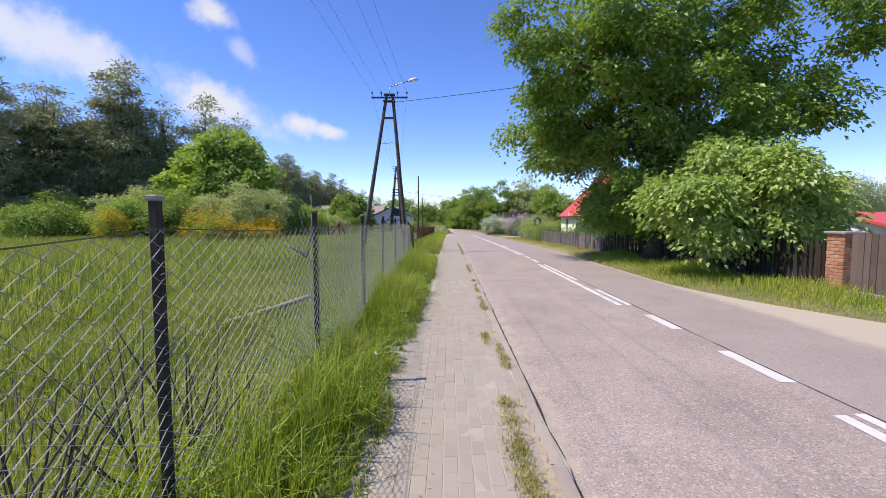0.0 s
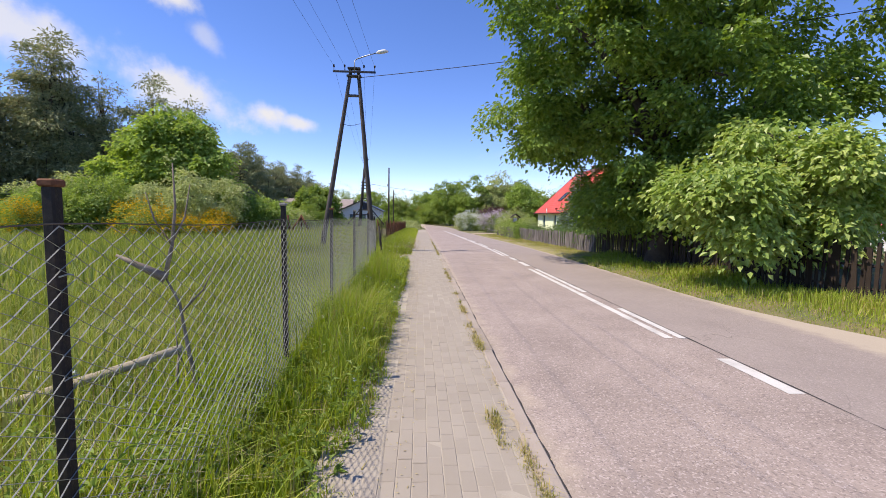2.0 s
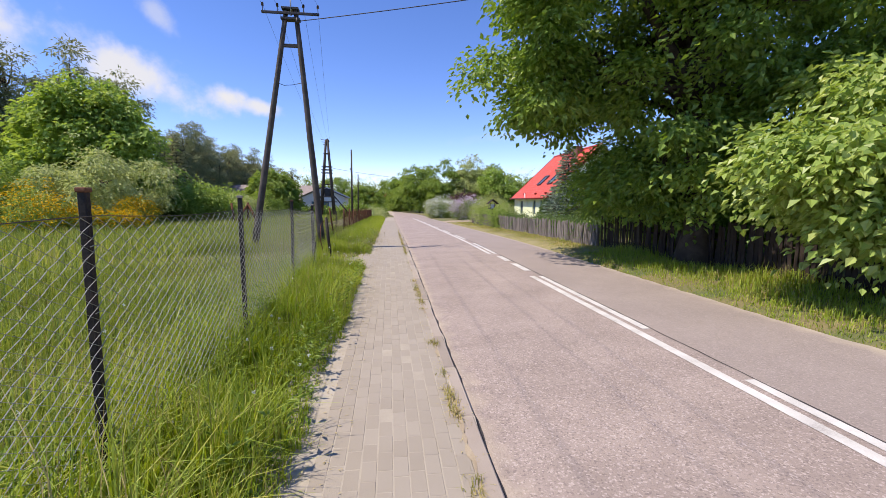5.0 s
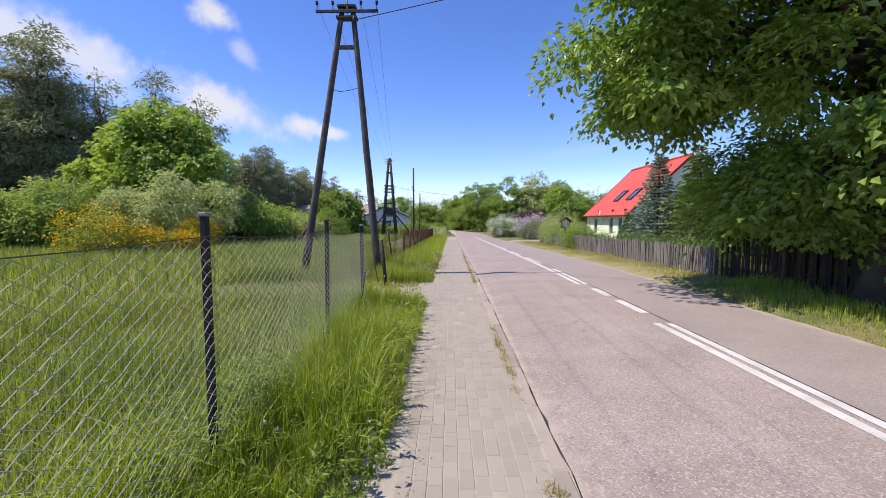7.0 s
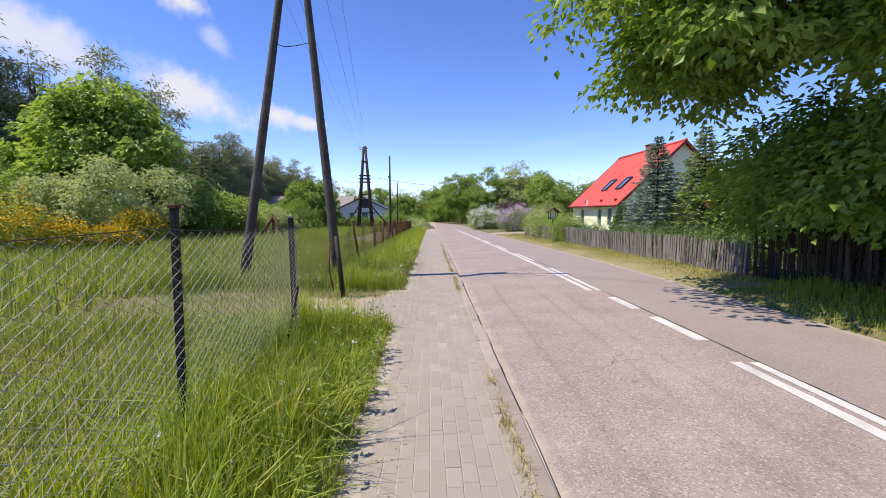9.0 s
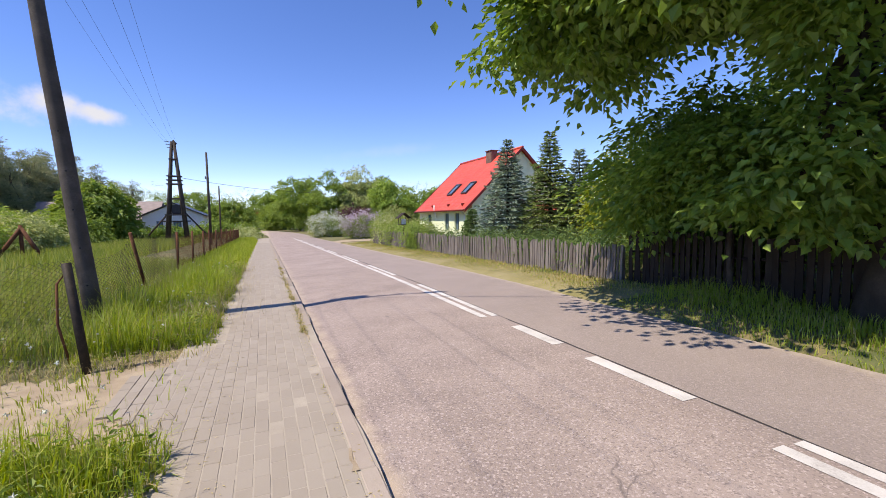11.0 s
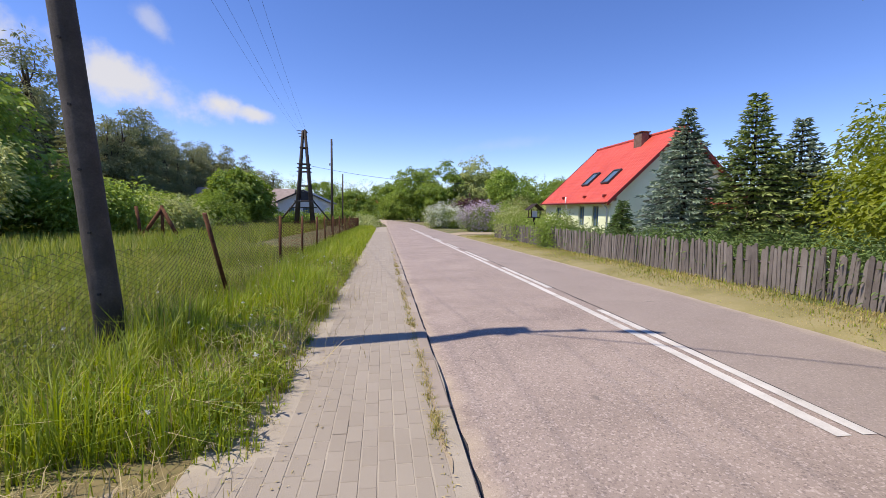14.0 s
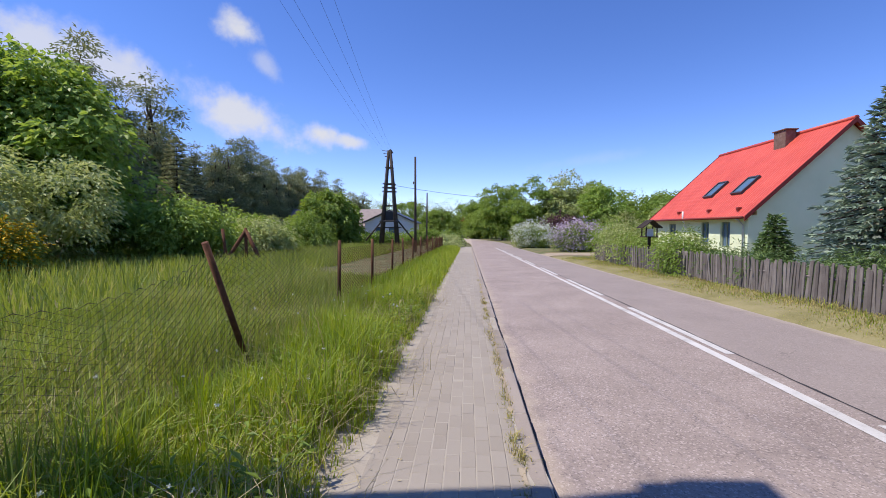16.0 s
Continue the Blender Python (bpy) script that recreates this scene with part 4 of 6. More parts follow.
def overhead():
    for x in (-0.88, -0.42, 0.4, 0.86):
        for a, b, s in ((POLE + Vector((x, -0.1, ARM_Z + 0.1)), Vector((POLE.x + x - 0.2, -26, 8.1)), 0.25), (POLE + Vector((x, -0.1, ARM_Z + 0.1)), POLE2 + Vector((x * 0.5, 0, 10.1)), 0.6)):
            c = part("power_line", tube_bm(cable_points(a, b, s), 0.0042, 4), "cable")
            tagged(c, "thin dark overhead power line", "cable", "overhead wires")
    c = part("service_cable", tube_bm(cable_points(POLE + Vector((0.3, -0.1, ARM_Z - 0.35)), (15.3, 14.0, 7.85), 0.18), 0.013, 6), "cable")
    tagged(c, "thick black service cable crossing the road", "cable", "overhead wires")
    c = part("service_cable", tube_bm(cable_points(POLE2 + Vector((0.3, 0, 6.8)), (11.5, 74, 5.0), 0.5), 0.018, 5), "cable")
    tagged(c, "dark cable from the far transformer pole", "cable", "overhead wires")


# ---- right-hand fences ----
def board_mesh(name, w, h, t, pointed=0.0, mat="picket"):
    b = bmesh.new()
    pr = [(-w / 2, 0), (w / 2, 0), (w / 2, h - pointed), (w * 0.2, h), (-w * 0.3, h - 0.2 * pointed), (-w / 2, h - pointed)]
    f = [b.verts.new((-t / 2, x, z)) for x, z in pr]
    k = [b.verts.new((t / 2, x, z)) for x, z in pr]
    b.faces.new(f[::-1])
    b.faces.new(k)
    for i in range(6):
        b.faces.new((f[i], f[(i + 1) % 6], k[(i + 1) % 6], k[i]))
    me = bpy.data.meshes.new(name)
    b.to_mesh(me)
    b.free()
    me.materials.append(M[mat])
    return me


def picket_row(name, label, xf, y0, y1, step, h, w, mat, rails=(0.22, 0.62), seed=3, tilt=0.03, pointed=0.05):
    r = random.Random(seed)
    f = empty(name, (xf(y0), (y0 + y1) / 2, float(ground_z(xf(y0), (y0 + y1) / 2))), label, "fence")
    o = Vector(f.location)
    shapes = [board_mesh("picket", w * k, h * j, 0.02, pointed * q, mat) for k, j, q in ((1, 1, 1), (0.9, 1.05, 0.4), (1.08, 0.95, 1.3), (0.8, 1.0, 0.7))]
    y = y0
    while y < y1:
        ob = new("picket", r.choice(shapes))
        ob.parent = f
        x = xf(y)
        ob.location = (x - o.x - 0.02 + r.uniform(-0.01, 0.01), y - o.y, float(ground_z(x, y)) - o.z + r.uniform(-0.03, 0.03))
        sag = 0.1 * math.sin(y * 0.9) * (1 if tilt > 0.02 else 0)
        ob.rotation_euler = (r.gauss(0, tilt) + sag * 0.6, r.gauss(0, 0.03), r.gauss(0, 0.06))
        y += step * r.uniform(0.85, 1.15)
    n = max(2, int((y1 - y0) / 2.4))
    for i in range(n):
        a, b = y0 + (y1 - y0) * i / n, y0 + (y1 - y0) * (i + 1) / n
        for z in rails:
            za, zb = float(ground_z(xf(a), a)) - o.z + z * h, float(ground_z(xf(b), b)) - o.z + z * h
            part("rail", tube_bm([(xf(a) - o.x + 0.02, a - o.y, za), (xf(b) - o.x + 0.02, b - o.y, zb)], 0.025, 4), mat, f)
        q = part("post", tube_bm([(xf(a) - o.x + 0.07, a - o.y, float(ground_z(xf(a), a)) - o.z - 0.1), (xf(a) - o.x + 0.07, a - o.y + 0.02, float(ground_z(xf(a), a)) - o.z + h * 0.96)], 0.045, 7), mat, f)
    return f


def brick_pillar(x, y):
    z0 = float(ground_z(x, y))
    f = empty("brick_pillar", (x, y, z0), "square orange brick gate pillar with a flat stone cap", "pillar")
    w, courses, ch = 0.44, 17, 0.077
    part("mortar_core", box_bm(-w / 2 + 0.012, w / 2 - 0.012, -w / 2 + 0.012, w / 2 - 0.012, -0.1, courses * ch), "mortar", f)
    shapes = []
    for l in (0.212, 0.1):
        b = box_bm(-l / 2, l / 2, -0.05, 0.05, 0, 0.065, bevel=0.005)
        me = bpy.data.meshes.new("brick")
        b.to_mesh(me)
        b.free()
        me.materials.append(M["brick"])
        shapes.append(me)
    r = random.Random(8)
    for c in range(courses):
        for s in range(4):
            a = s * math.pi / 2
            offs = ((-0.114, 0), (0.108, 0)) if c % 2 == s % 2 else ((-0.165, 1), (-0.0, 0), (0.165, 1))
            for o, k in offs:
                ob = new("brick", shapes[k])
                ob.parent = f
                d = w / 2 - 0.05 + r.uniform(-0.003, 0.004)
                ob.location = (math.cos(a) * o - math.sin(a) * -d, math.sin(a) * o + math.cos(a) * -d, c * ch + 0.006)
                ob.rotation_euler = (0, 0, a + r.gauss(0, 0.01))
    part("cap", box_bm(-0.27, 0.27, -0.27, 0.27, courses * ch, courses * ch + 0.06, bevel=0.015), "concrete", f, "flat grey stone cap")


def plank_fence():
    """Brown board fence on a concrete footing, beside the pillar."""
    x = 8.85
    f = empty("board_fence", (x, 5.5, float(ground_z(x, 5.5))), "tall brown vertical-board fence on a concrete footing", "fence")
    me = board_mesh("board", 0.135, 1.22, 0.022, 0.0, "board")
    r = random.Random(4)
    y = -0.6
    while y < 9.55:
        ob = new("board", me)
        ob.parent = f
        ob.location = (r.uniform(-0.004, 0.004), y - 5.5, 0.12)
        ob.rotation_euler = (r.gauss(0, 0.004), 0, r.gauss(0, 0.02))
        y += 0.145
    part("footing", box_bm(-0.08, 0.1, -6.2, 4.1, -0.15, 0.12, bevel=0.015), "concrete", f)
    for z in (0.35, 1.1):
        part("rail", box_bm(0.02, 0.06, -6.2, 4.1, z, z + 0.07, bevel=0.005), "board", f)


# ---- house ----
def window(parent, x, y, z, w, h, axis="x", mat="frame_green", name="window"):
    """A framed window in a wall that faces -x (axis x) or -y."""
    e = new(name)
    e.parent = parent
    e.location = (x, y, z)
    if axis == "y":
        e.rotation_euler = (0, 0, math.pi / 2)
    b = bmesh.new()
    for a in ((-w / 2, -w / 2 + 0.07, 0, h), (w / 2 - 0.07, w / 2, 0, h), (-w / 2 + 0.07, w / 2 - 0.07, 0, 0.07), (-w / 2 + 0.07, w / 2 - 0.07, h - 0.07, h), (-0.03, 0.03, 0.07, h - 0.07)):
        box(b, -0.03, 0.05, a[0], a[1], a[2], a[3])
    part("window_frame", b, mat, e)
    part("pane", box_bm(0.01, 0.025, -w / 2 + 0.06, w / 2 - 0.06, 0.06, h - 0.06), "glass", e)
    part("window_sill", box_bm(-0.1, 0.04, -w / 2 - 0.06, w / 2 + 0.06, -0.05, -0.003, bevel=0.01), "concrete", e)
    return e


def wall_with_holes(x, y0, y1, z0, z1, t, holes):
    """A wall in the plane x, thickness t, with rectangular openings (y, z, w, h)."""
    b = bmesh.new()
    ys = sorted({y0, y1, *[v for y, z, w, h in holes for v in (y - w / 2, y + w / 2)]})
    for a, c in zip(ys, ys[1:]):
        mid = (a + c) / 2
        cuts = [(z, z + h) for y, z, w, h in holes if y - w / 2 < mid < y + w / 2]
        z = z0
        for p, q in sorted(cuts) + [(z1, z1)]:
            if p > z:
                box(b, x, x + t, a, c, z, p)
            z = q
    return b


def red_house():
    g = -0.35
    x0, x1, y0, y1 = 13.15, 21.6, 40.9, 50.6
    H, RZ = 2.5, 6.72
    xr = (x0 + x1) / 2
    f = empty("house", (x0, y0, g), "pale green rendered house with a steep red sheet roof", "house")
    W, Lh = x1 - x0, y1 - y0
    holes = [(1.75, 0.95, 0.8, 1.25), (3.6, 0.95, 0.8, 1.25), (7.3, 0.95, 0.9, 1.2)]
    part("wall", wall_with_holes(0, 0, Lh, 0, H, 0.35, holes), "house_wall", f)
    for y, z, w, h in holes:
        window(f, 0.12, y, z, w, h)
    for yy, nm in ((0.002, "gable_wall"), (Lh - 0.352, "gable_wall")):
        b = bmesh.new()
        pr = [(0.35, 0), (W - 0.0, 0), (W, H), (W / 2, RZ - 0.12), (0.35, H + 0.3)]
        a = [b.verts.new((x, yy, z)) for x, z in pr]
        c = [b.verts.new((x, yy + 0.35, z)) for x, z in pr]
        b.faces.new(a)
        b.faces.new(c[::-1])
        for i in range(5):
            b.faces.new((a[i], c[i], c[(i + 1) % 5], a[(i + 1) % 5]))
        part(nm, b, "house_wall", f)
    b = box_bm(W - 0.35, W - 0.003, 0.36, Lh - 0.36, 0, H)
    part("wall", b, "house_wall", f)
    # two slopes of stepped, ribbed sheet
    n_rows, n_cols = 18, 150
    over = 0.35
    for side in (0, 1):
        ez = H - 0.12
        xa, xb = (-over, W / 2) if side == 0 else (W + over, W / 2)
        ts = np.linspace(0, 1, n_rows * 2)
        step = (np.arange(n_rows * 2) % 2) * 0.022
        ycol = np.linspace(-0.28, Lh + 0.28, n_cols)
        rib = 0.016 * np.sin(ycol / 0.19 * 2 * np.pi)
        V = []
        for t, s in zip(ts, step):
            x = xa + (xb - xa) * t
            z = ez + (RZ - ez) * t
            V.append(np.stack([np.full(n_cols, x), ycol, z + s + rib], 1))
        V = np.concatenate(V)
        i = np.arange(len(V)).reshape(n_rows * 2, n_cols)
        Q = np.stack([i[:-1, :-1], i[:-1, 1:], i[1:, 1:], i[1:, :-1]], -1).reshape(-1, 4)
        if side == 0:
            Q = Q[:, ::-1]
        link_mesh("roof", np_mesh("roof_sheet", V, Q), "roof_red", f)
        for yy in (-0.31, Lh + 0.27):
            b = bmesh.new()
            vs = []
            for x, z in ((xa, ez - 0.16), (xa, ez + 0.06), (xb, RZ + 0.06), (xb, RZ - 0.16)):
                vs.append([b.verts.new((x, yy, z)), b.verts.new((x, yy + 0.04, z))])
            b.faces.new([v[0] for v in vs])
            b.faces.new([v[1] for v in vs][::-1])
            for i2 in range(4):
                j = (i2 + 1) % 4
                b.faces.new((vs[i2][0], vs[i2][1], vs[j][1], vs[j][0]))
            part("bargeboard", b, "roof_edge", f)
    part("ridge_cap", tube_bm([(W / 2, -0.3, RZ + 0.03), (W / 2, Lh + 0.3, RZ + 0.03)], 0.1, 8), "roof_red", f)
    part("gutter", tube_bm([(-over - 0.06, -0.25, H - 0.12), (-over - 0.06, Lh + 0.25, H - 0.12)], 0.06, 8), "roof_edge", f)
    part("downpipe", tube_bm([(-over - 0.05, 0.25, H - 0.15), (-0.08, 0.22, H - 0.45), (-0.08, 0.22, 0.1)], 0.045, 8), "metal_roof_pipe", f)
    part("vent_pipe", tube_bm([(-0.12, 5.4, H - 0.6), (-0.3, 5.4, H - 0.1), (-0.3, 5.4, H + 0.35)], 0.05, 8), "metal_roof_pipe", f)
    ch = part("chimney", box_bm(W / 2 - 0.75, W / 2 - 0.2, 2.9, 3.75, RZ - 1.0, RZ + 0.2, bevel=0.02), "old_brick", f, "low brick chimney")
    part("chimney_cap", box_bm(W / 2 - 0.82, W / 2 - 0.13, 2.83, 3.82, RZ + 0.202, RZ + 0.27, bevel=0.02), "old_brick", ch)
    # roof windows
    ez = H - 0.12
    for yc in (2.45, 5.1):
        e = new("roof_window")
        e.parent = f
        t = 0.37
        sx, sz = (W / 2 + over), (RZ - ez)
        e.location = (-over + sx * t, yc, ez + sz * t + 0.05)
        e.rotation_euler = (0, -math.atan2(sz, sx), 0)
        b = bmesh.new()
        for a in ((-0.62, 0.62, -0.45, -0.37), (-0.62, 0.62, 0.37, 0.45), (-0.62, -0.52, -0.37, 0.37), (0.52, 0.62, -0.37, 0.37)):
            box(b, a[0], a[1], a[2], a[3], -0.05, 0.1)
        part("window_frame", b, "frame_dark", e)
        part("pane", box_bm(-0.53, 0.53, -0.38, 0.38, 0.0, 0.05), "glass", e)
    for yc in (0.7, 3.2, 6.4):
        b = box_bm(-0.12, 0.1, yc - 0.08, yc + 0.08, ez + 0.34, ez + 0.5, bevel=0.02)
        part("snow_guard", b, "roof_edge", f)
    # porch roof against the gable
    b = bmesh.new()
    pr = [(5.6, -1.1, 2.2), (7.4, -1.1, 2.2), (7.4, -0.01, 2.75), (5.6, -0.01, 2.75)]
    up = [b.verts.new(v) for v in pr]
    dn = [b.verts.new((v[0], v[1], v[2] - 0.12)) for v in pr]
    b.faces.new(up)
    b.faces.new(dn[::-1])
    for i in range(4):
        b.faces.new((up[i], dn[i], dn[(i + 1) % 4], up[(i + 1) % 4]))
    part("porch_roof", b, "roof_red", f)
    for px in (5.7, 7.3):
        part("porch_post", box_bm(px - 0.06, px + 0.06, -1.08, -0.96, 0, 2.2, bevel=0.01), "board", f)


def far_house(name, loc, w, d, h, ridge, wall, roof, label, along="x", rz=0.0, win=()):
    """A plain gabled house, ridge along x or y, with real openings on the side that shows."""
    f = empty(name, loc, label, "house")
    f.rotation_euler = (0, 0, rz)
    b = bmesh.new()
    pr = [(-w / 2, 0), (w / 2, 0), (w / 2, h), (0, ridge), (-w / 2, h)] if along == "y" else [(-d / 2, 0), (d / 2, 0), (d / 2, h), (0, ridge), (-d / 2, h)]
    ends = (-d / 2, d / 2) if along == "y" else (-w / 2, w / 2)
    mk = (lambda u, e, z: (u, e, z)) if along == "y" else (lambda u, e, z: (e, u, z))
    A = [b.verts.new(mk(u, ends[0], z)) for u, z in pr]
    C = [b.verts.new(mk(u, ends[1], z)) for u, z in pr]
    b.faces.new(A)
    b.faces.new(C[::-1])
    for i in (0, 1, 4):
        b.faces.new((A[i], C[i], C[(i + 1) % 5], A[(i + 1) % 5]))
    bmesh.ops.recalc_face_normals(b, faces=b.faces)
    part("wall", b, wall, f)
    half = (w if along == "y" else d) / 2
    for s in (-1, 1):
        b = bmesh.new()
        o = 0.4
        sl = (ridge - h) / half
        q = [(s * (half + o), ends[0] - o, h - sl * o + 0.05), (s * (half + o), ends[1] + o, h - sl * o + 0.05), (0, ends[1] + o, ridge + 0.05), (0, ends[0] - o, ridge + 0.05)]
        u = [b.verts.new(mk(*v)) for v in q]
        l = [b.verts.new(mk(v[0], v[1], v[2] + 0.14)) for v in q]
        b.faces.new(u)
        b.faces.new(l[::-1])
        for i in range(4):
            b.faces.new((u[i], l[i], l[(i + 1) % 4], u[(i + 1) % 4]))
        bmesh.ops.recalc_face_normals(b, faces=b.faces)
        part("roof", b, roof, f)
    for x, y, z, ww, hh, ax in win:
        window(f, x, y, z, ww, hh, ax, "frame_dark")
    return f


# ---- bare shrubs, feeder ----
def bare_shrub(loc, stems, label, seed, mat="twig"):
    f = empty("bare_shrub", loc, label, "shrub", "bare shrubs by the fence")
    for i, pts in enumerate(stems):
        r0 = pts[0]
        part("branch", tube_bm(pts[1:], [r0 * (1 - 0.75 * k / (len(pts) - 2)) for k in range(len(pts) - 1)], 6), mat, f)
    return f


def bird_feeder(loc):
    f = empty("bird_feeder", loc, "wooden bird feeder with a small pitched roof on a post", "bird feeder")
    part("post", box_bm(-0.05, 0.05, -0.05, 0.05, -0.1, 1.3, bevel=0.008), "picket_shade_dark", f)
    part("tray", box_bm(-0.28, 0.28, -0.28, 0.28, 1.3, 1.34, bevel=0.008), "picket_shade_dark", f)
    for sx in (-1, 1):
        for sy in (-1, 1):
            part("upright", box_bm(sx * 0.22 - 0.02, sx * 0.22 + 0.02, sy * 0.22 - 0.02, sy * 0.22 + 0.02, 1.34, 1.75), "picket_shade_dark", f)
        b = bmesh.new()
        u = [b.verts.new(v) for v in ((sx * 0.4, -0.36, 1.68), (sx * 0.4, 0.36, 1.68), (0, 0.36, 2.0), (0, -0.36, 2.0))]
        l = [b.verts.new(v.co + Vector((0, 0, 0.03))) for v in u]
        b.faces.new(u)
        b.faces.new(l[::-1])
        for i in range(4):
            b.faces.new((u[i], l[i], l[(i + 1) % 4], u[(i + 1) % 4]))
        bmesh.ops.recalc_face_normals(b, faces=b.faces)
        part("roof", b, "picket_shade_dark", f)
    part("seed_box", box_bm(-0.12, 0.12, -0.12, 0.12, 1.34, 1.66, bevel=0.01), "white_wall", f)


chain_link_fence()
sagging_fence()
rusty_fence()
a_pole()
lattice_pole()
plain_pole((-3.75, 55, -0.53), 7.7, 0.11, 0.0)
plain_pole((-3.9, 66, -0.7), 5.9, 0.09, 0.05)
overhead()
picket_row("picket_fence", "weathered grey picket fence with uneven leaning slats", lambda y: 7.72 + 0.25 * max(0, 24 - y) / 4, 21.9, 35.2, 0.09, 0.84, 0.076, "picket", seed=3)
picket_row("picket_fence", "weathered picket fence half hidden by shrubs", lambda y: 7.7, 35.4, 45.5, 0.12, 0.9, 0.08, "picket", seed=5)
# the deep shade under the trees is put into these boards' colour
picket_row("dark_fence", "brown board fence with the deep tree shade darkened into its colour", lambda y: 9.1 - 1.1 * (y - 9.9) / 11.9, 9.9, 21.8, 0.115, 1.15, 0.095, "picket_shade_dark", seed=7, tilt=0.012, pointed=0.02)
brick_pillar(8.95, 9.9)
plank_fence()
red_house()
far_house("farmhouse", (-10.6, 84, -0.75), 7.0, 6.0, 3.0, 4.6, "white_wall", "frame_dark", "white rendered farmhouse with a low dark-edged roof", "y", 0.0, ((0.4, -3.03, 1.0, 0.9, 1.3, "y"), (-1.6, -3.03, 1.0, 0.7, 1.3, "y")))
far_house("barn", (-19.5, 86, -0.75), 13.0, 7.0, 2.6, 4.9, "white_wall", "roof_grey", "long low barn with a grey-brown roof", "x", 0.0, ((2.0, -3.53, 1.0, 0.9, 0.9, "y"),))
far_house("house", (29.6, 29.5, -0.25), 9.0, 8.0, 1.3, 2.35, "white_wall", "roof_red", "house with a red roof behind the board fence", "x", 0.2)
far_house("house", (-4.5, 150, -0.75), 8.0, 7.0, 3.0, 5.0, "white_wall", "roof_red", "distant house with a reddish roof", "x", 0.1)
bird_feeder(gpt(8.05, 39.1))
build_pavers()


# ---- trees, shrubs ----
def build_trees():
    # the great tree over the road
    blobs = [(-1.6, -0.8, 4.3, 1.5, 1.4, 1.0), (-0.5, -1.0, 3.3, 1.4, 1.2, 0.9), (0.9, -1.2, 3.9, 1.6, 1.4, 1.1), (-0.9, 0.5, 2.5, 1.2, 1.2, 0.9), (-4.2, 2.4, 5.0, 1.3, 1.4, 0.9), (-3.0, 2.8, 4.7, 1.3, 1.2, 0.7), (-1.2, 2.9, 4.7, 1.3, 1.2, 0.7), (-0.4, 1.0, 2.0, 1.1, 1.1, 1.0), (0.5, 0.8, 2.2, 1.2, 1.1, 1.1), (-2.6, 2.3, 5.2, 1.6, 1.4, 1.0), (-1.1, 2.3, 5.4, 1.5, 1.4, 1.0), (-4.1, 1.2, 6.0, 1.7, 2.0, 1.5), (-3.1, -0.6, 7.4, 2.2, 2.4, 1.8), (-1.5, 2.2, 6.6, 2.2, 2.2, 2.0), (0.4, -1.6, 8.4, 2.6, 2.4, 2.2),
             (1.8, 0.5, 7.0, 2.6, 2.6, 2.4), (-0.8, 0.6, 10.4, 3.0, 3.0, 2.4), (2.2, -1.8, 5.2, 2.2, 2.0, 1.8), (3.4, 1.5, 5.2, 2.2, 2.2, 2.0), (-4.5, -0.2, 9.0, 1.8, 2.0, 1.8),
             (0.2, -2.6, 5.6, 1.9, 1.6, 1.6), (-1.8, -2.2, 9.6, 2.0, 2.0, 2.0), (-0.9, -1.4, 2.9, 1.2, 1.1, 0.8),
             (3.8, -1.5, 8.5, 2.2, 2.2, 2.2)]
    broadleaf("chestnut_tree", gpt(8.3, 17.4), 0.36, 6.6, blobs, 4200, 22, (0.165, 0.108), "leaf_dark", 11, "tall dark green broadleaf tree overhanging the road", spray=0.22, flat=0.45, limb_cap=21, inner=0.66, rough=0.2, clumps=390, clump_r=0.58)
    blobs = [(-1.6, -0.3, 2.6, 1.1, 1.2, 0.6), (0.1, -0.7, 3.0, 1.3, 1.2, 0.7), (1.1, -0.3, 2.7, 1.1, 1.2, 0.65), (-1.0, -0.5, 1.9, 1.3, 1.1, 0.5), (0.7, -0.6, 2.0, 1.1, 1.1, 0.45), (0.0, 0.6, 3.8, 1.1, 1.1, 0.6), (1.1, 0.2, 3.6, 1.0, 1.0, 0.6), (1.6, -0.3, 2.1, 0.8, 0.8, 0.4)]
    broadleaf("walnut_tree", gpt(8.7, 13.0), 0.14, 3.2, [(x * 0.9, y, z, a * 0.9, b, c) for x, y, z, a, b, c in blobs], 1100, 24, (0.15, 0.098), "leaf_fresh", 12, "spreading bright green young walnut tree before the fence", spray=0.19, flat=0.4, droop=0.8, inner=0.6, rough=0.2, clumps=80, clump_r=0.46)
    blobs = [(0.0, 0.6, 3.0, 1.3, 1.4, 0.8), (-0.9, -0.4, 2.5, 1.2, 1.1, 0.6), (0.9, -0.6, 2.7, 1.2, 1.1, 0.7), (-0.3, 1.6, 2.4, 1.0, 1.1, 0.6), (0.8, 1.2, 3.5, 1.2, 1.2, 0.8)]
    broadleaf("young_tree", gpt(8.15, 19.5), 0.055, 2.3, blobs, 480, 26, (0.14, 0.09), "leaf_dark", 13, "slender young tree in the shade of the fence", spray=0.3, flat=0.3, lean=(-0.25, 0.1), clumps=60, clump_r=0.5)
    # garden behind the fence
    for i, (x, y, h, w, mat) in enumerate(((13.4, 25.6, 4.4, 2.1, "leaf_yellowish"), (16.8, 28.0, 6.2, 3.0, "leaf_yellowish"), (12.6, 22.6, 4.6, 1.9, "leaf_mid"), (16.5, 23.0, 5.4, 2.4, "leaf_willow"), (11.2, 22.0, 3.2, 1.5, "leaf_dark"), (19.5, 14.5, 3.6, 2.0, "leaf_mid"), (12.5, 17.5, 3.4, 1.8, "leaf_dark"))):
